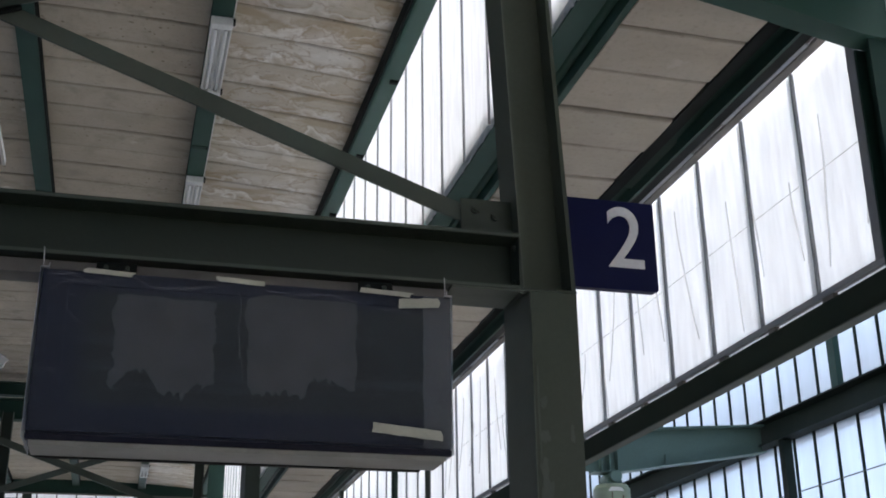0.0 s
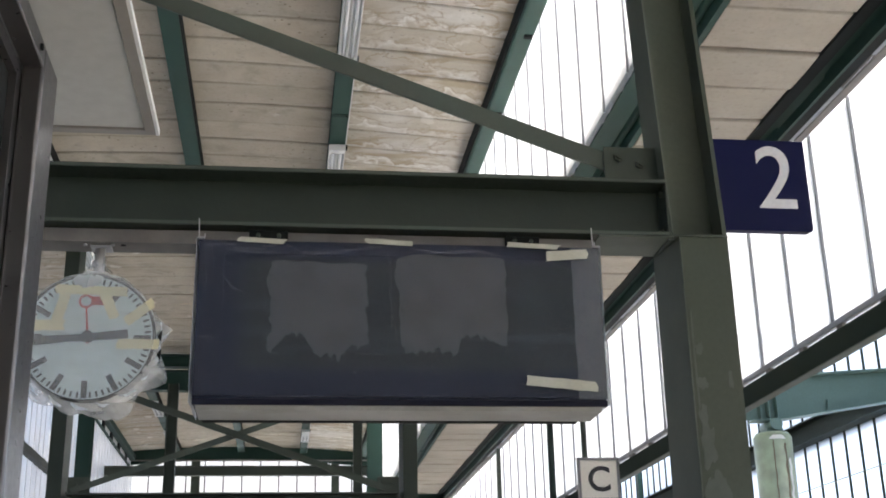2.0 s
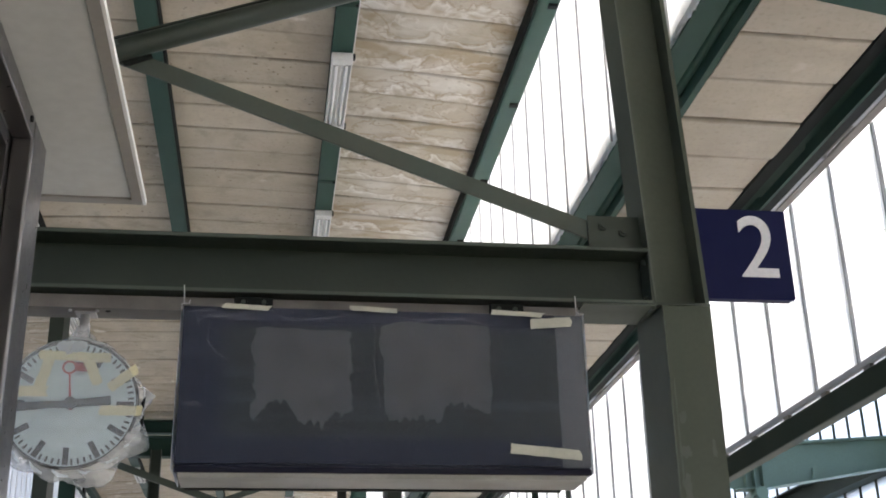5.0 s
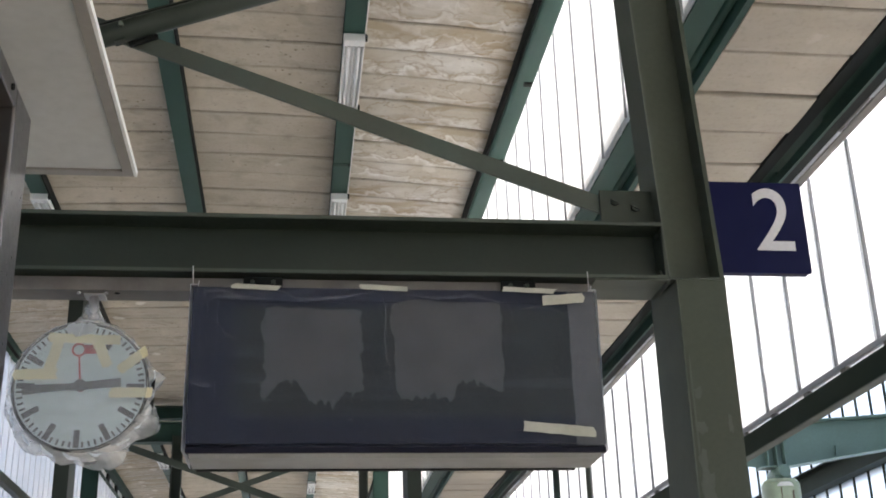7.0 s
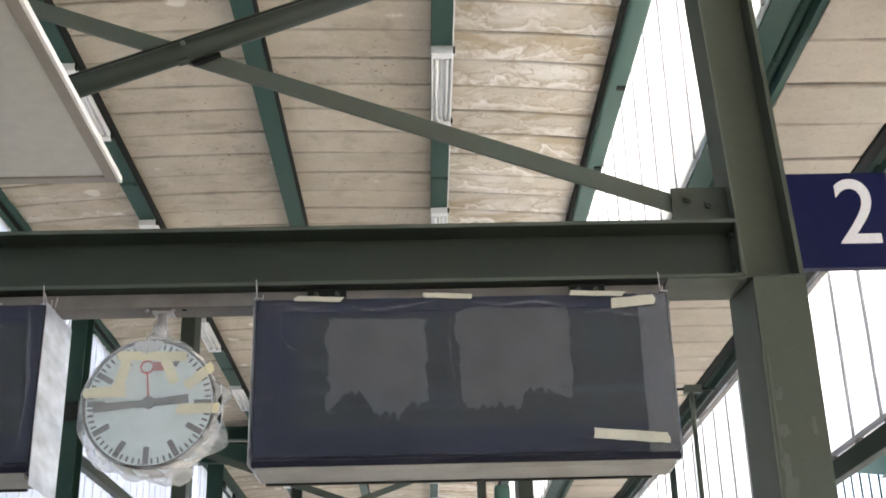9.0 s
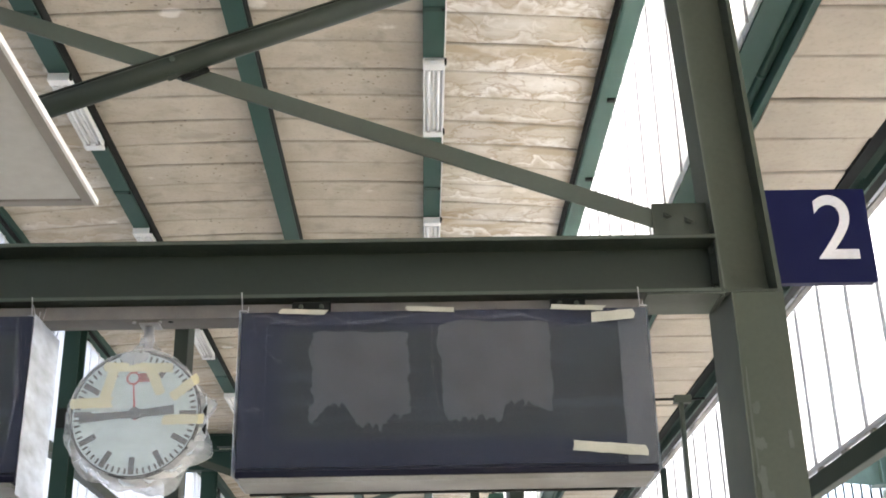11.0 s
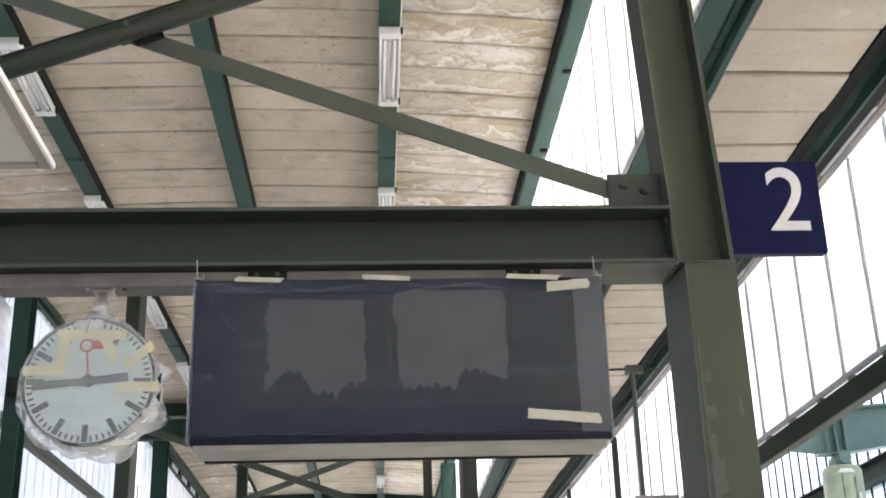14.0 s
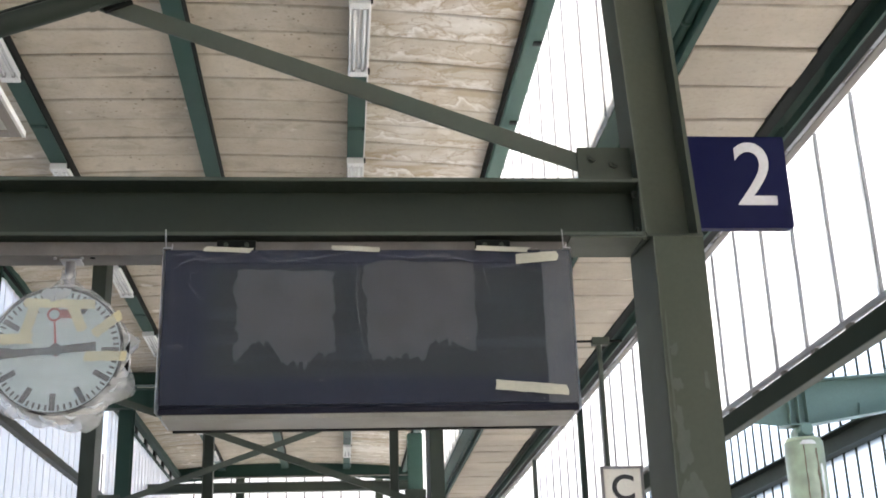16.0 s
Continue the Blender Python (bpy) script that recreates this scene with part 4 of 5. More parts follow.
# ---- glazing on the other side ----


def far_wall():
    w = thing("window_wall", "tall side glazing hung with ribbed white plastic sheeting", "glazing", (LX, 0, 2), kind="structure")
    part("sheeting", grid_sheet("x", LX - 0.02, Y_BACK, 24.5, 1.2, 7.6, 0.09, 0.016, 31), SHEET_THIN, w)
    part("sheeting", grid_sheet("x", LX + 0.28, 24.5, Y_END + 0.6, 1.2, 7.5, 0.09, 0.012, 33), SHEET_THIN, w)
    y = Y_BACK
    while y < Y_END + 0.5:
        far = y > 24.5
        part("glazing_bar", boxes((LX - 0.010 + (0.305 if far else 0), LX + 0.002 + (0.305 if far else 0), y, y + 0.009, 1.2, 7.495 if far else 7.6)), WHITE, w)
        y += 0.46
    y = 24.6
    while y < Y_END:
        part("gap_block", boxes((LX + 0.26, LX + 0.33, y, y + 0.3, 7.335, 7.5)), BLACK, w)
        y += 1.5
    part("slit_rail", boxes((LX + 0.285, LX + 0.335, 24.5, Y_END, 7.28, 7.33)), GREEN_SHADE, w)
    part("eave_strip", boxes((LX + 0.29, LX + 0.44, 24.5, Y_END, 7.505, 7.66)), GREEN_SHADE, w)
    r = thing("wall_rail", "dark olive steel rail along the side glazing", "steel beam", (LX, 0, LRAIL))
    part("section", prism([(LX - 0.02, LRAIL - 0.08), (LX + 0.1, LRAIL - 0.08), (LX + 0.1, LRAIL + 0.07), (LX - 0.02, LRAIL + 0.07)], "y", Y_BACK, Y_END), BEAM, r)
    t = thing("head_beam", "dark green steel beam along the top of the side glazing", "steel beam", (LX, 0, 7.7))
    part("section", boxes((LX - 0.03, LX + 0.1, Y_BACK, 24.6, 7.68, 8.6)), GREEN, t)
    k = Y_BACK
    while k < 24.3:
        part("bracket", boxes((LX - 0.02, LX + 0.06, k, k + 0.2, 7.6, 7.69)), GREEN, t)
        k += 1.6
    return w


far_wall()


def roof_post(x, y, top=7.5, paint=GREEN, wide=0.2):
    e = thing("roof_column", "dark green steel roof column beside the glazing", "column", (x, y, 0), "green roof columns")
    part("shaft", prism(i_profile(x, y, wide, 0.3, 0.014, 0.02), "z", 0, top), paint, e)
    if x < CX and y < 20:
        part("foot_bracket", boxes((x - 0.08, x + 0.10, y - 0.21, y - 0.15, LRAIL - 0.1, LRAIL + 0.14), bevel=0.01), BLACK, e)
    return e


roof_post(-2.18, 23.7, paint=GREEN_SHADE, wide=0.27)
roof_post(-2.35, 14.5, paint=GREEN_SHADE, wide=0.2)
roof_post(3.78, 29.0, wide=0.36)


def slim_post(x, y, wide=0.145, top=7.0):
    e = thing("steel_post", "slim dark olive steel post under the roof girder", "post", (x, y, 0), "slim posts")
    part("shaft", prism(i_profile(x, y, wide, wide, 0.012, 0.014, True), "z", 0, top), BEAM, e)
    return e


slim_post(-0.50, 23.0, 0.2)
slim_post(3.01, 23.0, 0.17)
e = thing("roof_girder", "dark green steel cross girder under the ceiling", "steel beam", (CX, 23.5, 7.4), "roof girders")
part("section", prism(i_profile(23.5, 7.17, 0.24, 0.4, 0.014, 0.022), "x", LX + 0.3, CLX - 0.07), GREEN_SHADE, e)
part("head_section", prism(i_profile(23.9, 7.66, 0.2, 0.26, 0.014, 0.022), "x", LX + 0.3, CLX - 0.07), GREEN_SHADE, e)

# ---- hall end ----
ge = thing("gable_girder", "dark arched steel girder closing the roof end", "steel beam", (CX, Y_END, 7.7), kind="structure")
bm = bmesh.new()
top, low = [], []
for i in range(25):
    x = LX + (CLX - LX) * i / 24
    top.append((x, 8.3))
    low.append((x, 7.56 - 0.016 * (x - CX) ** 2))
ends = []
for y in (Y_END - 0.1, Y_END + 0.02):
    ends.append(([bm.verts.new((p[0], y, p[1])) for p in top], [bm.verts.new((p[0], y, p[1])) for p in low]))
for t, l in ends:
    for i in range(24):
        bm.faces.new((l[i], l[i + 1], t[i + 1], t[i]))
for w in (0, 1):
    for i in range(24):
        bm.faces.new((ends[0][w][i], ends[0][w][i + 1], ends[1][w][i + 1], ends[1][w][i]))
bmesh.ops.recalc_face_normals(bm, faces=bm.faces)
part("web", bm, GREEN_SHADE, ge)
part("lower_flange", boxes((LX, CLX, Y_END - 0.2, Y_END - 0.1, 7.50, 7.53)), CHANNEL, ge)

ae = thing("aisle_end_beam", "dark green steel beam closing the side aisle", "steel beam", (4.8, 28.4, 5.7))
part("section", prism(i_profile(28.4, 5.72, 0.2, 0.46, 0.014, 0.022), "x", CLX + 0.02, WX - 0.1), GREEN_SHADE, ae)

gw = thing("gable_window", "gridded end glazing under the arched roof", "window", (CX, Y_END + 0.6, 0), kind="structure")
part("sheeting", boxes((CX - 6, CX + 6, Y_END + 0.62, Y_END + 0.63, 0.2, 8.5)), SHEET, gw)
for i in range(-11, 12):
    part("glazing_bar", boxes((CX + i * 0.53 - 0.016, CX + i * 0.53 + 0.016, Y_END + 0.57, Y_END + 0.61, 0.2, 8.4)), BLACK, gw)
for z in (6.4, 5.2):
    part("glazing_bar", boxes((CX - 6, CX + 6, Y_END + 0.58, Y_END + 0.60, z, z + 0.03)), BLACK, gw)
for x, w in ((-1.0, 0.24), (3.0, 0.22)):
    part("end_column", boxes((x, x + w, Y_END + 0.15, Y_END + 0.4, 0, 7.9)), OLIVE, gw)

part("strut", bar((-0.95, Y_END + 0.3, 6.75), (0.7, Y_END + 0.3, 5.95), 0.06, 0.06), BLACK, gw)
part("strut", bar((3.2, Y_END + 0.3, 6.7), (1.6, Y_END + 0.3, 5.95), 0.06, 0.06), BLACK, gw)
tie = thing("tie_beam", "olive steel tie beam across the hall", "steel beam", (CX, 30.0, 6.3), "")
part("section", prism(i_profile(30.0, 6.44, 0.2, 0.23, 0.012, 0.018), "x", LX + 0.02, CLX - 0.05), OLIVE, tie)

# ---- strip lights ----


def lamp(x, y, z):
    e = thing("strip_light", "white louvred fluorescent strip light, switched off", "strip light", (x, y, z), "strip lights")
    h = 0.715
    prof = [(x - 0.098, z + 0.008), (x - 0.088, z + 0.006), (x - 0.07, z + 0.046), (x - 0.025, z + 0.046), (x, z + 0.022), (x + 0.025, z + 0.046), (x + 0.07, z + 0.046), (x + 0.088, z + 0.006), (x + 0.098, z + 0.008), (x + 0.098, z + 0.075), (x - 0.098, z + 0.075)]
    part("body", prism(prof, "y", y - h, y + h), WHITE, e)
    for s in (-1, 1):
        part("end_cap", boxes((x - 0.101, x + 0.101, min(y + s * h, y + s * (h - 0.1)), max(y + s * h, y + s * (h - 0.1)), z - 0.005, z + 0.078), bevel=0.008), WHITE, e)
    for s in (-1, 1):
        part("clip", boxes((x + 0.085, x + 0.122, y + s * (h - 0.03) - 0.025, y + s * (h - 0.03) + 0.025, z + 0.02, z + 0.075), bevel=0.005), BLACK, e)
    for s in (-0.047, 0.047):
        tube = part("tube", rod((x + s, y - h + 0.1, z + 0.024), (x + s, y + h - 0.1, z + 0.024), 0.016, 12), TUBE, e)
        for d in (-1, 1):
            part("socket", boxes((x + s - 0.018, x + s + 0.018, y + d * (h - 0.11) - 0.012, y + d * (h - 0.11) + 0.012, z + 0.0, z + 0.046), bevel=0.004), GREY, tube)
    return e


one = lamp(PURLINS[2], LAMP_Y, arch(PURLINS[2]) - 0.079)
for px in (PURLINS[2], PURLINS[0]):
    for k in range(-2, 7):
        if not (px == PURLINS[2] and k == 0):
            copy_thing(one, pose(px, LAMP_Y + LAMP_STEP * k + (0.2 if px < CX else 0.0), arch(px) - 0.079))

# ---- rail under the near beam ----
ch = thing("hanging_rail", "dull grey steel channel under the cross beam", "rail", (CX, 5.0, 3.5))
part("channel", prism([(4.92, 3.504), (5.06, 3.504), (5.06, 3.5645), (5.05, 3.5645), (5.05, 3.512), (4.93, 3.512), (4.93, 3.5645), (4.92, 3.5645)], "x", -1.5, 3.0), CHANNEL, ch)
part("web_plate", boxes((-1.5, 3.0, 4.96, 5.04, 3.541, 3.566)), BLACK, ch)
part("hole", rod((0.89, 4.96, 3.504), (0.89, 4.96, 3.502), 0.012, 12), BLACK, ch)
for x in (0.73, 0.845):
    part("screw", rod((x, 4.95, 3.504), (x, 4.95, 3.495), 0.008, 8), ALU, ch)

# ---- departure boards ----


def departure_board(x0, x1, end_wrap):
    e = thing("departure_board", "dark blue departure board in clear film" + (" with milky folded ends" if end_wrap else " held by cream tape"), "display board", ((x0 + x1) / 2, 5.0, 2.7), "departure boards")
    yf = 4.82
    z0, z1 = 2.776, 3.489
    part("housing", boxes((x0, x1, yf + 0.012, 5.17, z0, z1), bevel=0.01), BLUE, e)
    part("bezel", join(boxes((x0, x0 + 0.11, yf, yf + 0.02, z0 + 0.03, z1)), boxes((x1 - 0.05, x1, yf, yf + 0.02, z0 + 0.03, z1), (x0 + 0.11, x1 - 0.05, yf, yf + 0.02, z1 - 0.06, z1), (x0 + 0.11, x1 - 0.05, yf, yf + 0.02, z0 + 0.03, z0 + 0.1))), BLUE, e)
    part("screen", boxes((x0 + 0.1102, x1 - 0.0502, yf + 0.001, yf + 0.02, z0 + 0.1002, z1 - 0.0602)), SCREEN, e, "dusty dark screen")
    part("lip", boxes((x0, x1, yf - 0.004, yf + 0.03, z0 - 0.008, z0 + 0.018), bevel=0.004), NAVY, e)
    part("underside", prism([(yf + 0.012, z0 - 0.008), (5.10, z0 - 0.008), (5.07, z0 - 0.024), (yf + 0.03, z0 - 0.024)], "x", x0 + 0.015, x1 - 0.02), UNDER, e, "pale grey underside panel")
    part("foot_strip", boxes((x0 + 0.03, x1 - 0.08, 5.071, 5.10, z0 - 0.030, z0 - 0.0085)), BLACK, e)
    film = part("film", grid_sheet("y", yf - 0.012, x0 - 0.002, x1 + 0.002, z0 + 0.01, z1 + 0.004, 0.05, 0.004, 5, 0.0006), FILM, e, "clear creased plastic film")
    part("clinging_patch", ragged(x0 + 0.305, x0 + 0.725, z0 + 0.17, z1 - 0.078, yf - 0.0022, 0.105, 1.3, 110, side=0.036, notch=(0.27, 0.165, 0.09)), FILM_CLING, film)
    part("clinging_patch", ragged(x0 + 0.862, x0 + 1.335, z0 + 0.195, z1 - 0.04, yf - 0.0022, 0.09, 4.6, 80, side=0.022, notch=(0.74, 0.2, 0.09)), FILM_CLING, film)
    part("film_edge", crease([(x0 + 0.825, z1 - 0.1), (x0 + 0.818, z1 - 0.22), (x0 + 0.838, z1 - 0.36), (x0 + 0.855, z1 - 0.48)], 0.006, yf - 0.016, 61), FILM_SMEAR, film)
    if not end_wrap:
        part("fold", ragged(x1 - 0.125, x1 + 0.001, z0 + 0.022, z1, yf - 0.0022, 0.004, 8.8, 20, side=0.004), FOLD, film)
    folds = [[(0.03, -0.10), (0.10, -0.05), (0.25, -0.045), (0.36, -0.012)], [(0.36, -0.012), (0.46, -0.06), (0.60, -0.05), (0.80, -0.015)], [(0.80, -0.02), (0.83, -0.10), (0.825, -0.30), (0.83, -0.42)], [(0.05, -0.02), (0.07, -0.10), (0.06, -0.20)], [(0.10, -0.15), (0.15, -0.22), (0.20, -0.24)], [(1.36, -0.05), (1.40, -0.2), (1.38, -0.35), (1.41, -0.5)], [(0.02, -0.43), (0.06, -0.445), (0.1, -0.44)], [(0.46, -0.015), (0.47, -0.05), (0.455, -0.09)], [(0.02, -0.03), (0.12, -0.02), (0.22, -0.06), (0.34, -0.055)], [(0.92, -0.03), (1.05, -0.045), (1.2, -0.03), (1.33, -0.06)], [(1.40, -0.09), (1.52, -0.075), (1.62, -0.11)], [(0.03, -0.12), (0.045, -0.26), (0.035, -0.40)]]
    for i, q in enumerate(folds):
        part("crease", crease([(x0 + a, z1 + b) for a, b in q], 0.008, yf - 0.018, i), FILM_FOLD, film)
    rng = random.Random(12)
    for i in range(8):
        a, b = rng.uniform(0.1, 1.4), rng.uniform(-0.66, -0.1)
        w = rng.uniform(0.05, 0.25)
        part("crease", crease([(x0 + a, z1 + b), (x0 + a + w, z1 + b + rng.uniform(-0.01, 0.01))], rng.uniform(0.0015, 0.0035), yf - 0.018, i + 30), FILM_FOLD, film)
    for i, (a, b, w) in enumerate(((0.05, 0.28, 0.02), (1.0, 0.13, 0.012), (0.66, 0.125, 0.012), (1.28, 0.30, 0.014), (0.12, 0.60, 0.012), (0.30, 0.55, 0.01), (0.86, 0.40, 0.01))):
        part("smear", crease([(x0 + a, z0 + b), (x0 + a + w, z0 + b + 0.004), (x0 + a + 2 * w, z0 + b - 0.003)], 0.004, yf - 0.019, i + 70), FILM_SMEAR, film)
    for s, x in ((-1, x0), (1, x1)):
        part("end_film", grid_sheet("x", x + s * 0.010, yf - 0.005, 5.19, z0 - (0.06 if end_wrap else 0.0), z1 + 0.01, 0.05, 0.007, 9 + s, 0.001), FILM_MILKY, film)
    spots = ((0.17, 0.37, -0.006), (0.715, 0.92, -0.002), (1.345, 1.575, -0.004))
    for i, (a, b, d) in enumerate(spots):
        part("tape", tape((x0 + a, z1 + 0.005 + d), (x0 + b, z1 - 0.004 + d), 0.022, yf - 0.021, i + 1), TAPE, e)
    for xa, xb in ((x0 + 0.21, x0 + 0.38), (x0 + 1.355, x0 + 1.51)):
        hg = part("hanger", boxes((xa, xb, 4.93, 5.04, z1 - 0.002, 3.5035), bevel=0.002), BLACK, e)
        part("hanger_plate", boxes((xa, xb, 4.885, 4.912, z1 - 0.002, 3.562), bevel=0.003), BLACK, hg)
        for x in (xa + 0.04, xb - 0.04):
            part("bolt", rod((x, 4.885, 3.536), (x, 4.874, 3.536), 0.011, 6), OLIVE, hg)
    if end_wrap:
        part("crease", crease([(x1 - 0.05, z0 + 0.05), (x1 - 0.03, z0 + 0.35), (x1 - 0.06, z1 - 0.02)], 0.03, yf - 0.018, 50), FILM_FOLD, film)
        return e
    part("tape", tape((x1 - 0.24, z1 - 0.052), (x1 - 0.05, z1 - 0.035), 0.045, yf - 0.023, 7), TAPE, e)
    part("tape", tape((x1 - 0.355, z0 + 0.100), (x1 - 0.045, z0 + 0.072), 0.044, yf - 0.023, 9), TAPE, e)
    return e


bd1 = departure_board(1.226, 2.986, False)
bd2 = departure_board(-1.436, 0.324, True)


def bird_spikes(x, y, wires=2):
    e = thing("bird_spike", "small fork of bright wire bird spikes", "bird spikes", (x, y, 3.5), "bird spikes")
    for d, lean, top in ((-0.03, -0.004, 3.585), (0.02, 0.006, 3.535), (0.0, -0.014, 3.56), (0.045, 0.014, 3.555))[:wires]:
        part("wire", rod((x + 0.3 * d, y + d, 3.491), (x + 0.3 * d + lean, y + d - 0.01, top), 0.0026, 6), ALU, e)
    part("strip", boxes((x - 0.015, x + 0.015, y - 0.06, y + 0.06, 3.4895, 3.4955)), ALU, e)
    return e


for x, y, wires in ((1.235, 4.86, 2), (2.975, 4.86, 2), (0.317, 4.88, 4), (0.317, 5.1, 4)):
    bird_spikes(x, y, wires)

# ---- clock ----
KX, KY, KZ, KR = 0.778, 4.90, 3.069, 0.272
ck = thing("platform_clock", "round white clock wrapped in a clear bag with yellow tape", "clock", (KX, KY, KZ))
part("case", rod((KX, KY + 0.012, KZ), (KX, KY + 0.17, KZ), KR + 0.012, 64), WHITE, ck)


def ring(r0, r1, y0, y1, n=72):
    bm = bmesh.new()
    loops = []
    for r, y in ((r0, y0), (r1, y0), (r1, y1), (r0, y1)):
        loops.append([bm.verts.new((KX + r * math.cos(2 * math.pi * i / n), y, KZ + r * math.sin(2 * math.pi * i / n))) for i in range(n)])
    for a in range(4):
        b = (a + 1) % 4
        for i in range(n):
            j = (i + 1) % n
            bm.faces.new((loops[a][i], loops[a][j], loops[b][j], loops[b][i]))
    bmesh.ops.recalc_face_normals(bm, faces=bm.faces)
    return bm


part("rim", ring(KR - 0.004, KR + 0.008, KY - 0.006, KY + 0.02), INK, ck)
part("dial", rod((KX, KY + 0.004, KZ), (KX, KY + 0.012, KZ), KR - 0.002, 64), DIAL, ck, "milky white clock dial")
for i in range(60):
    a = math.radians(90 - 6 * i)
    big = i % 5 == 0
    r1, r0, w = KR - 0.012, KR - (0.085 if big else 0.036), 0.024 if big else 0.0085
    d = Vector((math.cos(a), 0, math.sin(a)))
    o = Vector((KX, KY + 0.002, KZ))
    part("hour_mark" if big else "minute_mark", bar(o + d * r0, o + d * r1, w, 0.003), INK, ck)


def hand(name, angle, back, tip, w0, w1, y, mat):
    a = math.radians(90 - angle)
    d, s = Vector((math.cos(a), 0, math.sin(a))), Vector((-math.sin(a), 0, math.cos(a)))
    o = Vector((KX, y, KZ))
    bm = bmesh.new()
    pts = [o - d * back + s * w0, o - d * back - s * w0, o + d * tip - s * w1, o + d * tip + s * w1]
    f0 = [bm.verts.new(p) for p in pts]
    f1 = [bm.verts.new(p + Vector((0, 0.004, 0))) for p in pts]
    bm.faces.new(f0)
    bm.faces.new(f1[::-1])
    for i in range(4):
        j = (i + 1) % 4
        bm.faces.new((f0[i], f0[j], f1[j], f1[i]))
    bmesh.ops.recalc_face_normals(bm, faces=bm.faces)
    return part(name, bm, mat, ck)


hand("minute_hand", 265, 0.06, 0.235, 0.010, 0.020, KY - 0.008, INK)
hand("hour_hand", 84, 0.055, 0.165, 0.015, 0.019, KY - 0.003, INK)
hand("second_hand", 354, 0.03, 0.125, 0.005, 0.003, KY - 0.014, RED)
a = math.radians(90 - 354)
ox, oz = KX + 0.155 * math.cos(a), KZ + 0.155 * math.sin(a)
bm = ring(0.022, 0.030, KY - 0.014, KY - 0.010, 28)
bmesh.ops.translate(bm, vec=(ox - KX, 0, oz - KZ), verts=bm.verts)
part("second_hand_ring", bm, RED, ck)
part("red_badge", boxes((ox + 0.022, ox + 0.075, KY + 0.0, KY + 0.003, oz - 0.012, oz + 0.026)), RED, ck)
part("hub", rod((KX, KY - 0.0165, KZ), (KX, KY, KZ), 0.026, 24), INK, ck)
part("neck", rod((KX + 0.01, 5.0, KZ + KR), (KX + 0.01, 5.0, 3.5), 0.022, 16), ALU, ck)
part("neck_plate", boxes((KX - 0.03, KX + 0.06, 4.96, 5.04, 3.494, 3.5035), bevel=0.003), ALU, ck)


# swollen lobes of the bag: angle, height, half width
LOBES = ((194, 0.045, 15), (226, 0.052, 14), (256, 0.032, 14), (293, 0.078, 17), (333, 0.078, 13), (11, 0.05, 8), (60, 0.015, 20), (150, 0.015, 20))


def bag():
    """A crumpled bag: a lumpy skirt round the clock's rim, wider below."""
    bm = bmesh.new()
    n, m = 110, 12
    loops = []
    for j in range(m + 1):
        k = j / m
        lp = []
        for i in range(n):
            a = 2 * math.pi * i / n
            deg = math.degrees(a)
            lobe = 0.012 + sum(h * math.exp(-(((deg - c + 180) % 360 - 180) / w) ** 2) for c, h, w in LOBES)
            swell = math.sin(math.pi * k ** 0.8) * lobe
            crease = 0.02 * noise.noise((math.cos(a) * 3.2, math.sin(a) * 3.2, k * 2.0)) + 0.016 * noise.noise((math.cos(a) * 8, math.sin(a) * 8, k * 4.0))
            r = KR + 0.002 + swell + math.sin(math.pi * min(1, k * 1.3)) * crease
            y = KY - 0.012 + 0.2 * k
            lp.append(bm.verts.new((KX + r * math.cos(a), y + 0.02 * noise.noise((a * 3, k * 3, 5)), KZ + r * math.sin(a))))
        loops.append(lp)
    for a, b in zip(loops, loops[1:]):
        for i in range(n):
            j = (i + 1) % n
            bm.faces.new((a[i], a[j], b[j], b[i]))
    bmesh.ops.recalc_face_normals(bm, faces=bm.faces)
    return bm


bg = part("bag", bag(), BAG, ck, "crumpled clear plastic bag")
part("bag_front", rod((KX, KY - 0.0315, KZ), (KX, KY - 0.0308, KZ), KR + 0.004, 64), BAG_FRONT, bg)
bm = bmesh.new()
prev = None
for i in range(9):
    k = i / 8
    r = 0.13 * (1 - k) ** 2.4 + 0.026 + 0.006 * (i % 3 == 1)
    z = KZ + KR - 0.03 + 0.16 * k
    lp = [bm.verts.new((KX + 0.005 + r * math.cos(2 * math.pi * j / 24) * (1 + 0.2 * noise.noise((j * 0.9, k * 3, 2))), 5.0 + 0.6 * r * math.sin(2 * math.pi * j / 24), z)) for j in range(24)]
    if prev:
        for j in range(24):
            h = (j + 1) % 24
            bm.faces.new((prev[j], prev[h], lp[h], lp[j])).smooth = True
    prev = lp
bmesh.ops.recalc_face_normals(bm, faces=bm.faces)
part("bag_neck", bm, BAG, bg)
part("bag_fold", crease([(KX - 0.07, KZ + 0.245), (KX - 0.01, KZ + 0.235), (KX + 0.05, KZ + 0.245)], 0.03, KY - 0.034, 3), FILM_HAZE, bg)
part("bag_fold", crease([(KX - 0.12, KZ - 0.05), (KX - 0.16, KZ - 0.11), (KX - 0.17, KZ - 0.16)], 0.012, KY - 0.034, 6), FILM_FOLD, bg)
for i in range(9):
    a0 = math.radians(200 + 20 * i)
    q = [(KX + r * math.cos(a0 + e), KZ + r * math.sin(a0 + e)) for r, e in ((KR + 0.012, 0.0), (KR + 0.03, 0.1), (KR + 0.036, 0.24))]
    part("bag_fold", crease(q, 0.008, KY + 0.004, i + 11), FILM_MILKY, bg)
# a stiff upturned corner of the bag
bm = bmesh.new()
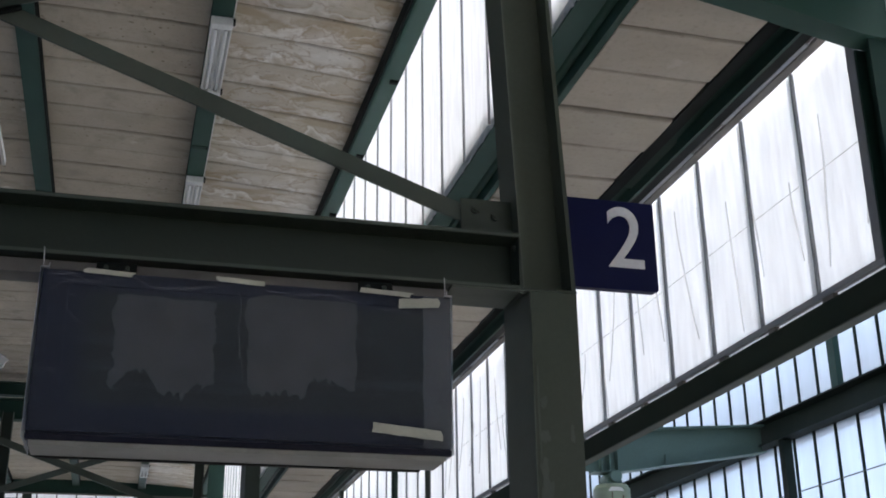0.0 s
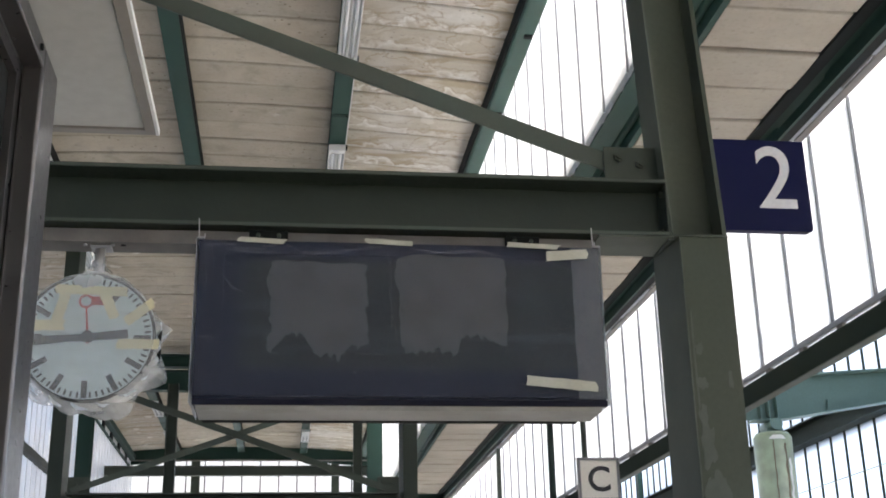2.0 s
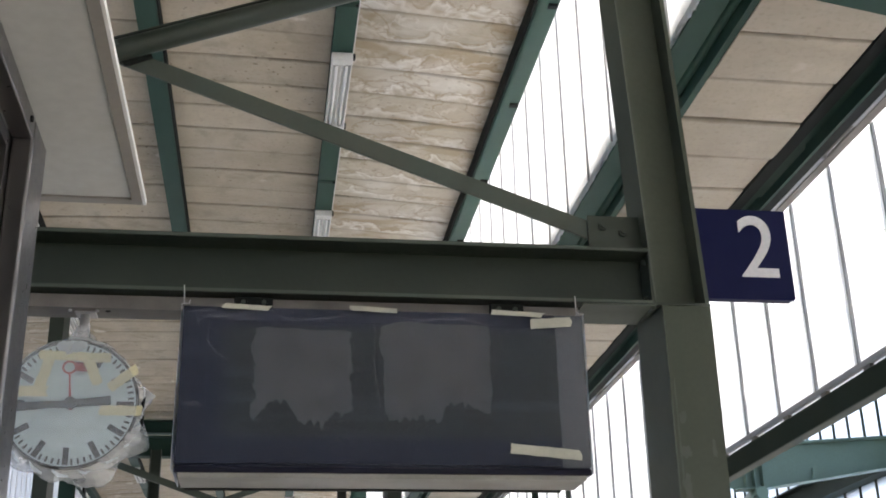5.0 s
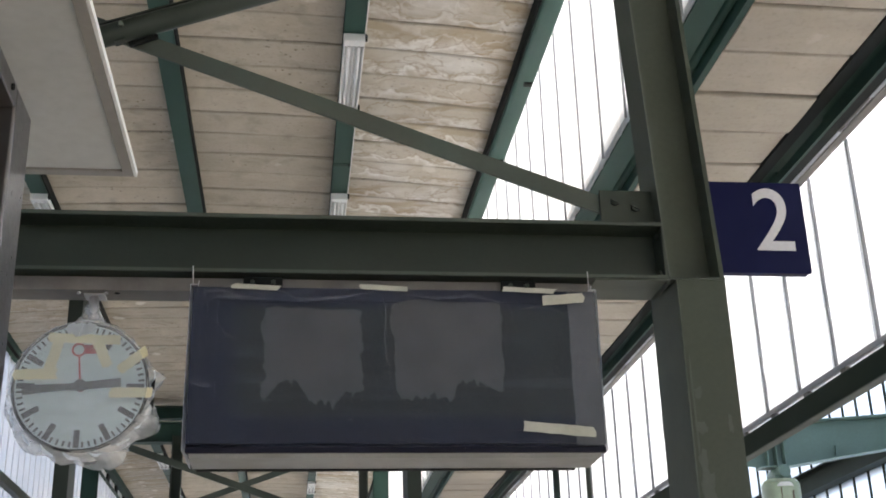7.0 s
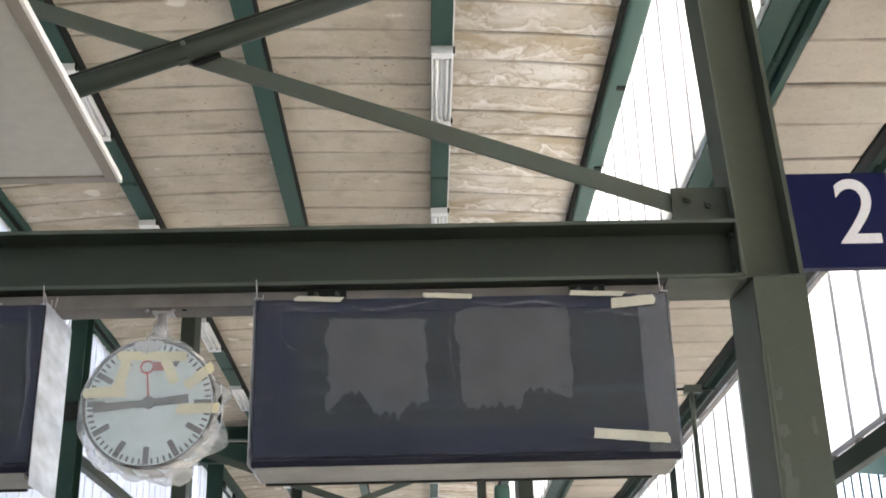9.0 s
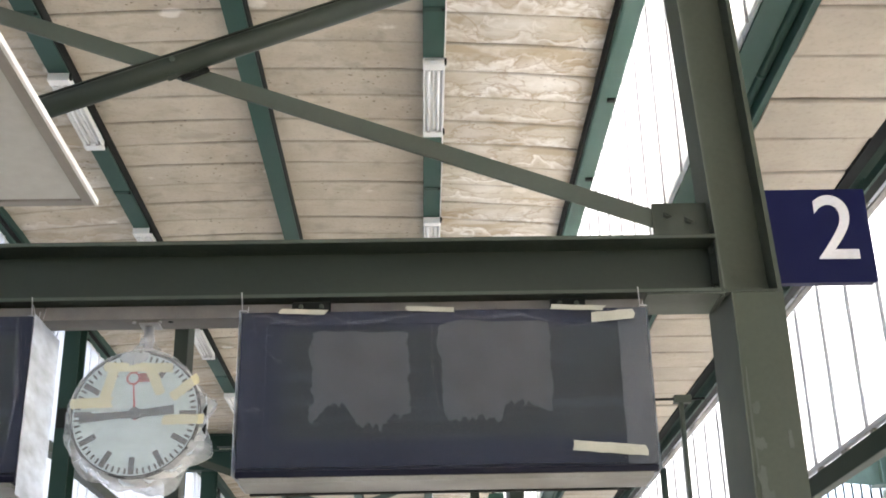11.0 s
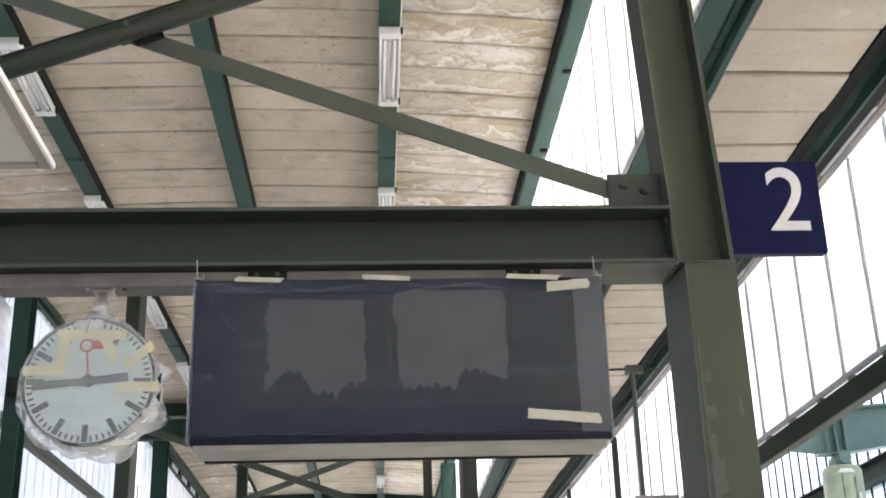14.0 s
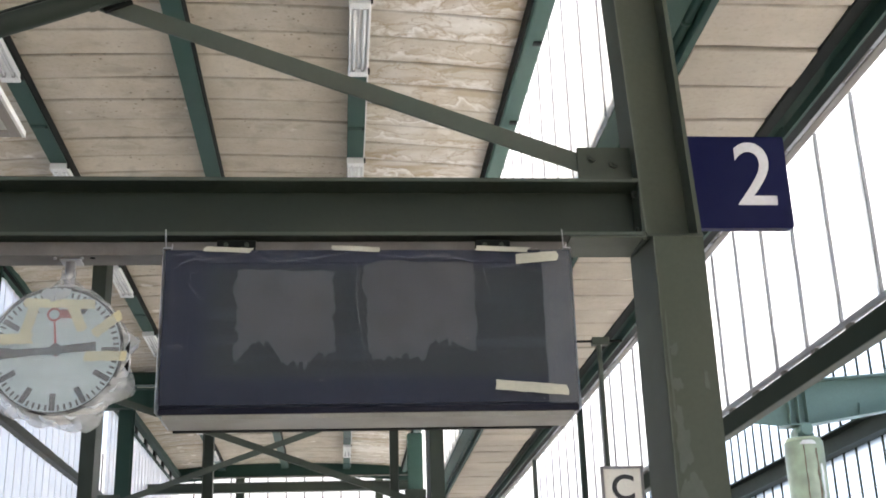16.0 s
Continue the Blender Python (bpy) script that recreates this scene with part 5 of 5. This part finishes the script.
vs = [bm.verts.new(p) for p in ((KX + KR - 0.01, KY, KZ + 0.1), (KX + KR + 0.075, KY + 0.03, KZ + 0.045), (KX + KR - 0.005, KY + 0.01, KZ - 0.02), (KX + KR + 0.01, KY + 0.12, KZ + 0.05))]
for t in ((0, 1, 2), (0, 3, 1), (1, 3, 2)):
    bm.faces.new([vs[i] for i in t])
part("bag_corner", bm, BAG, bg)
# two black slivers paint the shadow in the bag's opening
for dz in (0.005, -0.075):
    part("bag_shadow", prism([(KX + 0.288, KZ + dz), (KX + 0.306, KZ + dz + 0.03), (KX + 0.303, KZ + dz - 0.022)], "y", KY - 0.006, KY + 0.004), BLACK, bg)
yt = KY - 0.0225
for i, (p, q, w) in enumerate((((-0.145, 0.205), (0.155, 0.195), 0.04), ((-0.095, 0.2), (-0.135, 0.04), 0.045), ((-0.275, 0.04), (-0.1, 0.045), 0.045), ((0.055, 0.2), (0.11, 0.075), 0.045), ((0.155, 0.06), (0.265, 0.15), 0.042), ((0.125, -0.035), (0.30, -0.034), 0.042))):
    part("tape", tape((KX + p[0], KZ + p[1]), (KX + q[0], KZ + q[1]), w, yt - 0.0011 * i, 20 + i), TAPE_YELLOW, ck)

# ---- platform number sign ----
sg = thing("platform_sign", "dark blue platform sign with white 2 on a column", "sign", (3.9, 5.05, 3.7))
prof = [(3.632, 3.672), (3.632, 4.147), (4.116, 4.147), (4.121, 4.142), (4.121, 3.684), (4.112, 3.672)]
part("panel", prism(prof, "y", 5.03, 5.038), SIGN_BLUE, sg)
part("box", boxes((3.65, 4.113, 5.0385, 5.09, 3.677, 4.141), bevel=0.004), SIGN_BLUE, sg)
part("bracket", boxes((3.60, 3.64, 5.045, 5.10, 3.75, 4.05)), OLIVE, sg)
part("numeral", lettering("2", 3.863, 5.0298, 3.789, 0.326, 0.003, 0.93, 0.0045), SIGN_WHITE, sg)

# ---- booth beside the camera's way ----
bt = thing("platform_booth", "glazed platform booth with grey metal frame and pale roof soffit", "booth", (0, 0, 0))
roof = part("roof", boxes((-2.6, 1.29, -4.2, 2.03, 2.758, 2.83), bevel=0.004), WHITE, bt)
part("soffit", boxes((-2.55, 1.3165, -4.1, 2.059, 2.742, 2.757)), SOFFIT, roof, "plain warm grey soffit panel")
part("soffit_trim", join(boxes((1.3185, 1.3385, -4.1, 2.084, 2.738, 2.757)), boxes((-2.55, 1.318, 2.061, 2.084, 2.738, 2.757))), TRIM, roof)
part("fascia", boxes((1.339, 1.345, -4.2, 2.088, 2.739, 2.752)), WHITE, roof)
post = part("corner_post", boxes((1.157, 1.193, 1.70, 1.818, 0, 2.722), bevel=0.005), BOOTH, bt)
rail = part("top_rail", boxes((1.157, 1.193, -4.0, 1.699, 2.682, 2.722), bevel=0.003), BOOTH, bt)
for y in (1.66, 0.9):
    part("screw", rod((1.193, y, 2.70), (1.197, y, 2.70), 0.006, 10), BLACK, rail)
part("glazing_frame", join(boxes((1.13, 1.156, 1.672, 1.699, 0.05, 2.681)), boxes((1.13, 1.156, -4.0, 1.6715, 2.655, 2.681))), BOOTH, bt)
part("glass", boxes((1.138, 1.144, -4.0, 1.671, 0.05, 2.654)), BLACK, bt, "dark glazing with a dim interior")
part("end_wall", boxes((-2.5, 1.15, 1.7, 1.77, 0, 2.7)), GREY, bt)

# ---- section sign ----
cs = thing("section_sign", "white section sign with black letter C on a pole", "sign", (4.96, 12.6, 3.4))
part("panel", boxes((4.765, 5.165, 12.57, 12.6, 3.415, 3.82), bevel=0.007), SIGN_CREAM, cs)
part("frame", join(boxes((4.736, 5.192, 12.565, 12.615, 3.82, 3.848)), boxes((4.736, 5.192, 12.565, 12.615, 3.387, 3.415), (4.736, 4.765, 12.565, 12.615, 3.415, 3.82), (5.165, 5.192, 12.565, 12.615, 3.415, 3.82))), BOOTH, cs)
part("letter", lettering("C", 4.845, 12.5695, 3.485, 0.272, 0.003, 1.0, 0.018), INK, cs)
part("pole", boxes((4.812, 4.860, 12.616, 12.67, 0.0, 5.28), bevel=0.009), OLIVE, cs)
part("bracket", boxes((4.76, 4.95, 12.6, 12.7, 5.20, 5.285), bevel=0.007), OLIVE, cs)
part("stay", rod((5.10, 12.65, 5.25), (4.0, 12.65, 5.24), 0.014, 8), BLACK, cs)

# ---- next hall ----
NX = 9.8
QX, QY, QR, QTOP = 7.55, 14.0, 0.232, 4.33


def streak(a0, a1, z0, z1, seed):
    """A ragged scab on the round column between two angles (degrees) and two heights."""
    bm = bmesh.new()
    rows = []
    n, m = 10, 26
    for j in range(m + 1):
        z = z0 + (z1 - z0) * j / m
        lo = a0 + (a1 - a0) * 0.45 * (0.5 + noise.noise((z * 9, seed, 1)) + 0.4 * noise.noise((z * 30, seed, 2)))
        hi = a1 - (a1 - a0) * 0.45 * (0.5 + noise.noise((z * 9, seed, 5)) + 0.4 * noise.noise((z * 30, seed, 6)))
        hi = max(hi, lo + 1)
        row = []
        for i in range(n + 1):
            a = radians(lo + (hi - lo) * i / n)
            row.append(bm.verts.new((QX + (QR + 0.0015) * math.cos(a), QY + (QR + 0.0015) * math.sin(a), z)))
        rows.append(row)
    for p, q in zip(rows, rows[1:]):
        for i in range(n):
            bm.faces.new((p[i], p[i + 1], q[i + 1], q[i])).smooth = True
    return bm


co = thing("round_column", "glossy pale green round steel column with flaking paint", "column", (QX, QY, 0))
shaft = part("shaft", rod((QX, QY, -0.9), (QX, QY, QTOP), QR, 40), FLAKED, co)
part("cap", rod((QX, QY, QTOP), (QX, QY, QTOP + 0.05), QR, 40, QR - 0.035), FLAKED, co)
part("flaked_patch", streak(290, 306, 3.35, QTOP - 0.28, 8), FLAKE, shaft, "bared white primer where paint flaked off")
part("flaked_patch", streak(232, 286, QTOP - 0.05, QTOP - 0.002, 12), FLAKE, shaft)
part("rust_streak", streak(279, 291, 3.2, QTOP - 0.1, 5), RUST, shaft, "brown rust streak")
part("rust_streak", streak(246, 252, 2.9, QTOP - 0.06, 15), RUST, shaft)
part("bearing", join(rod((QX, QY - 0.19, 4.47), (QX, QY + 0.19, 4.47), 0.075, 20), boxes((QX - 0.1, QX + 0.1, QY - 0.12, QY + 0.12, QTOP + 0.05, 4.43))), TEAL, co)
tb = thing("bracket_beam", "pale teal tapered steel bracket beam on a pin bearing", "steel beam", (8.5, QY, 4.8))
part("web", prism([(6.70, 4.60), (6.70, 5.0), (NX - 0.1, 5.21), (NX - 0.1, 4.89), (7.60, 4.55), (7.30, 4.54)], "y", 13.99, 14.01), TEAL, tb)
part("top_flange", prism([(6.70, 5.0), (NX - 0.1, 5.21), (NX - 0.1, 5.235), (6.70, 5.025)], "y", 13.88, 14.12), TEAL, tb)
part("bottom_flange", prism([(7.30, 4.525), (7.60, 4.532), (NX - 0.1, 4.872), (NX - 0.1, 4.89), (7.60, 4.55), (7.30, 4.54)], "y", 13.88, 14.12), TEAL, tb)
for x in (7.40, 7.51, 7.62):
    part("stiffener", boxes((x - 0.008, x + 0.008, 13.89, 14.11, 4.552, 5.01)), TEAL, tb)
part("fin", prism([(8.28, 4.652), (8.37, 4.667), (8.295, 4.80)], "y", 13.93, 13.97), TEAL, tb)


def next_wall():
    w = thing("window_wall", "blue-tinged hall glazing behind dark upright bars", "glazing", (NX, 13, 3), kind="structure")
    part("pane", grid_sheet("x", NX + 0.06, 2.0, 58, 5.30, 7.8, 0.3, 0.01, 41), GLASS_BLUE, w)
    part("pane", grid_sheet("x", NX + 0.06, 2.0, 58, 1.0, 4.95, 0.3, 0.01, 43), GLASS_BLUE, w)
    y = 12.93 - 0.479 * 22
    while y < 58:
        part("glazing_bar", boxes((NX + 0.02, NX + 0.05, y, y + 0.027, 1.0, 4.95)), DARK, w)
        y += 0.479
    y = 12.714 - 0.454 * 22
    while y < 58:
        part("glazing_bar", boxes((NX + 0.02, NX + 0.05, y, y + 0.027, 5.30, 7.8)), DARK, w)
        y += 0.454
    part("cross_wire", boxes((NX + 0.012, NX + 0.018, 2, 58, 4.27, 4.284)), OLIVE, w)
    b = thing("hall_beam", "dark green steel beam between two tiers of glazing", "steel beam", (NX, 13, 5.1))
    part("section", prism(i_profile(NX, 5.12, 0.3, 0.33, 0.016, 0.024), "y", 2.0, 58), DARK, b)
    part("head", boxes((NX - 0.1, NX + 0.15, 2, 58, 7.8, 8.0)), GREEN, b)
    for y in (13.48, 28.6):
        part("post", boxes((NX - 0.12, NX + 0.0, y - 0.06, y + 0.06, 0, 4.95)), DARK, b)
    for y in (12.22, 27.3):
        part("post", boxes((NX - 0.06, NX + 0.018, y - 0.075, y + 0.075, 5.29, 7.8)), GREEN, b)
    return w


next_wall()
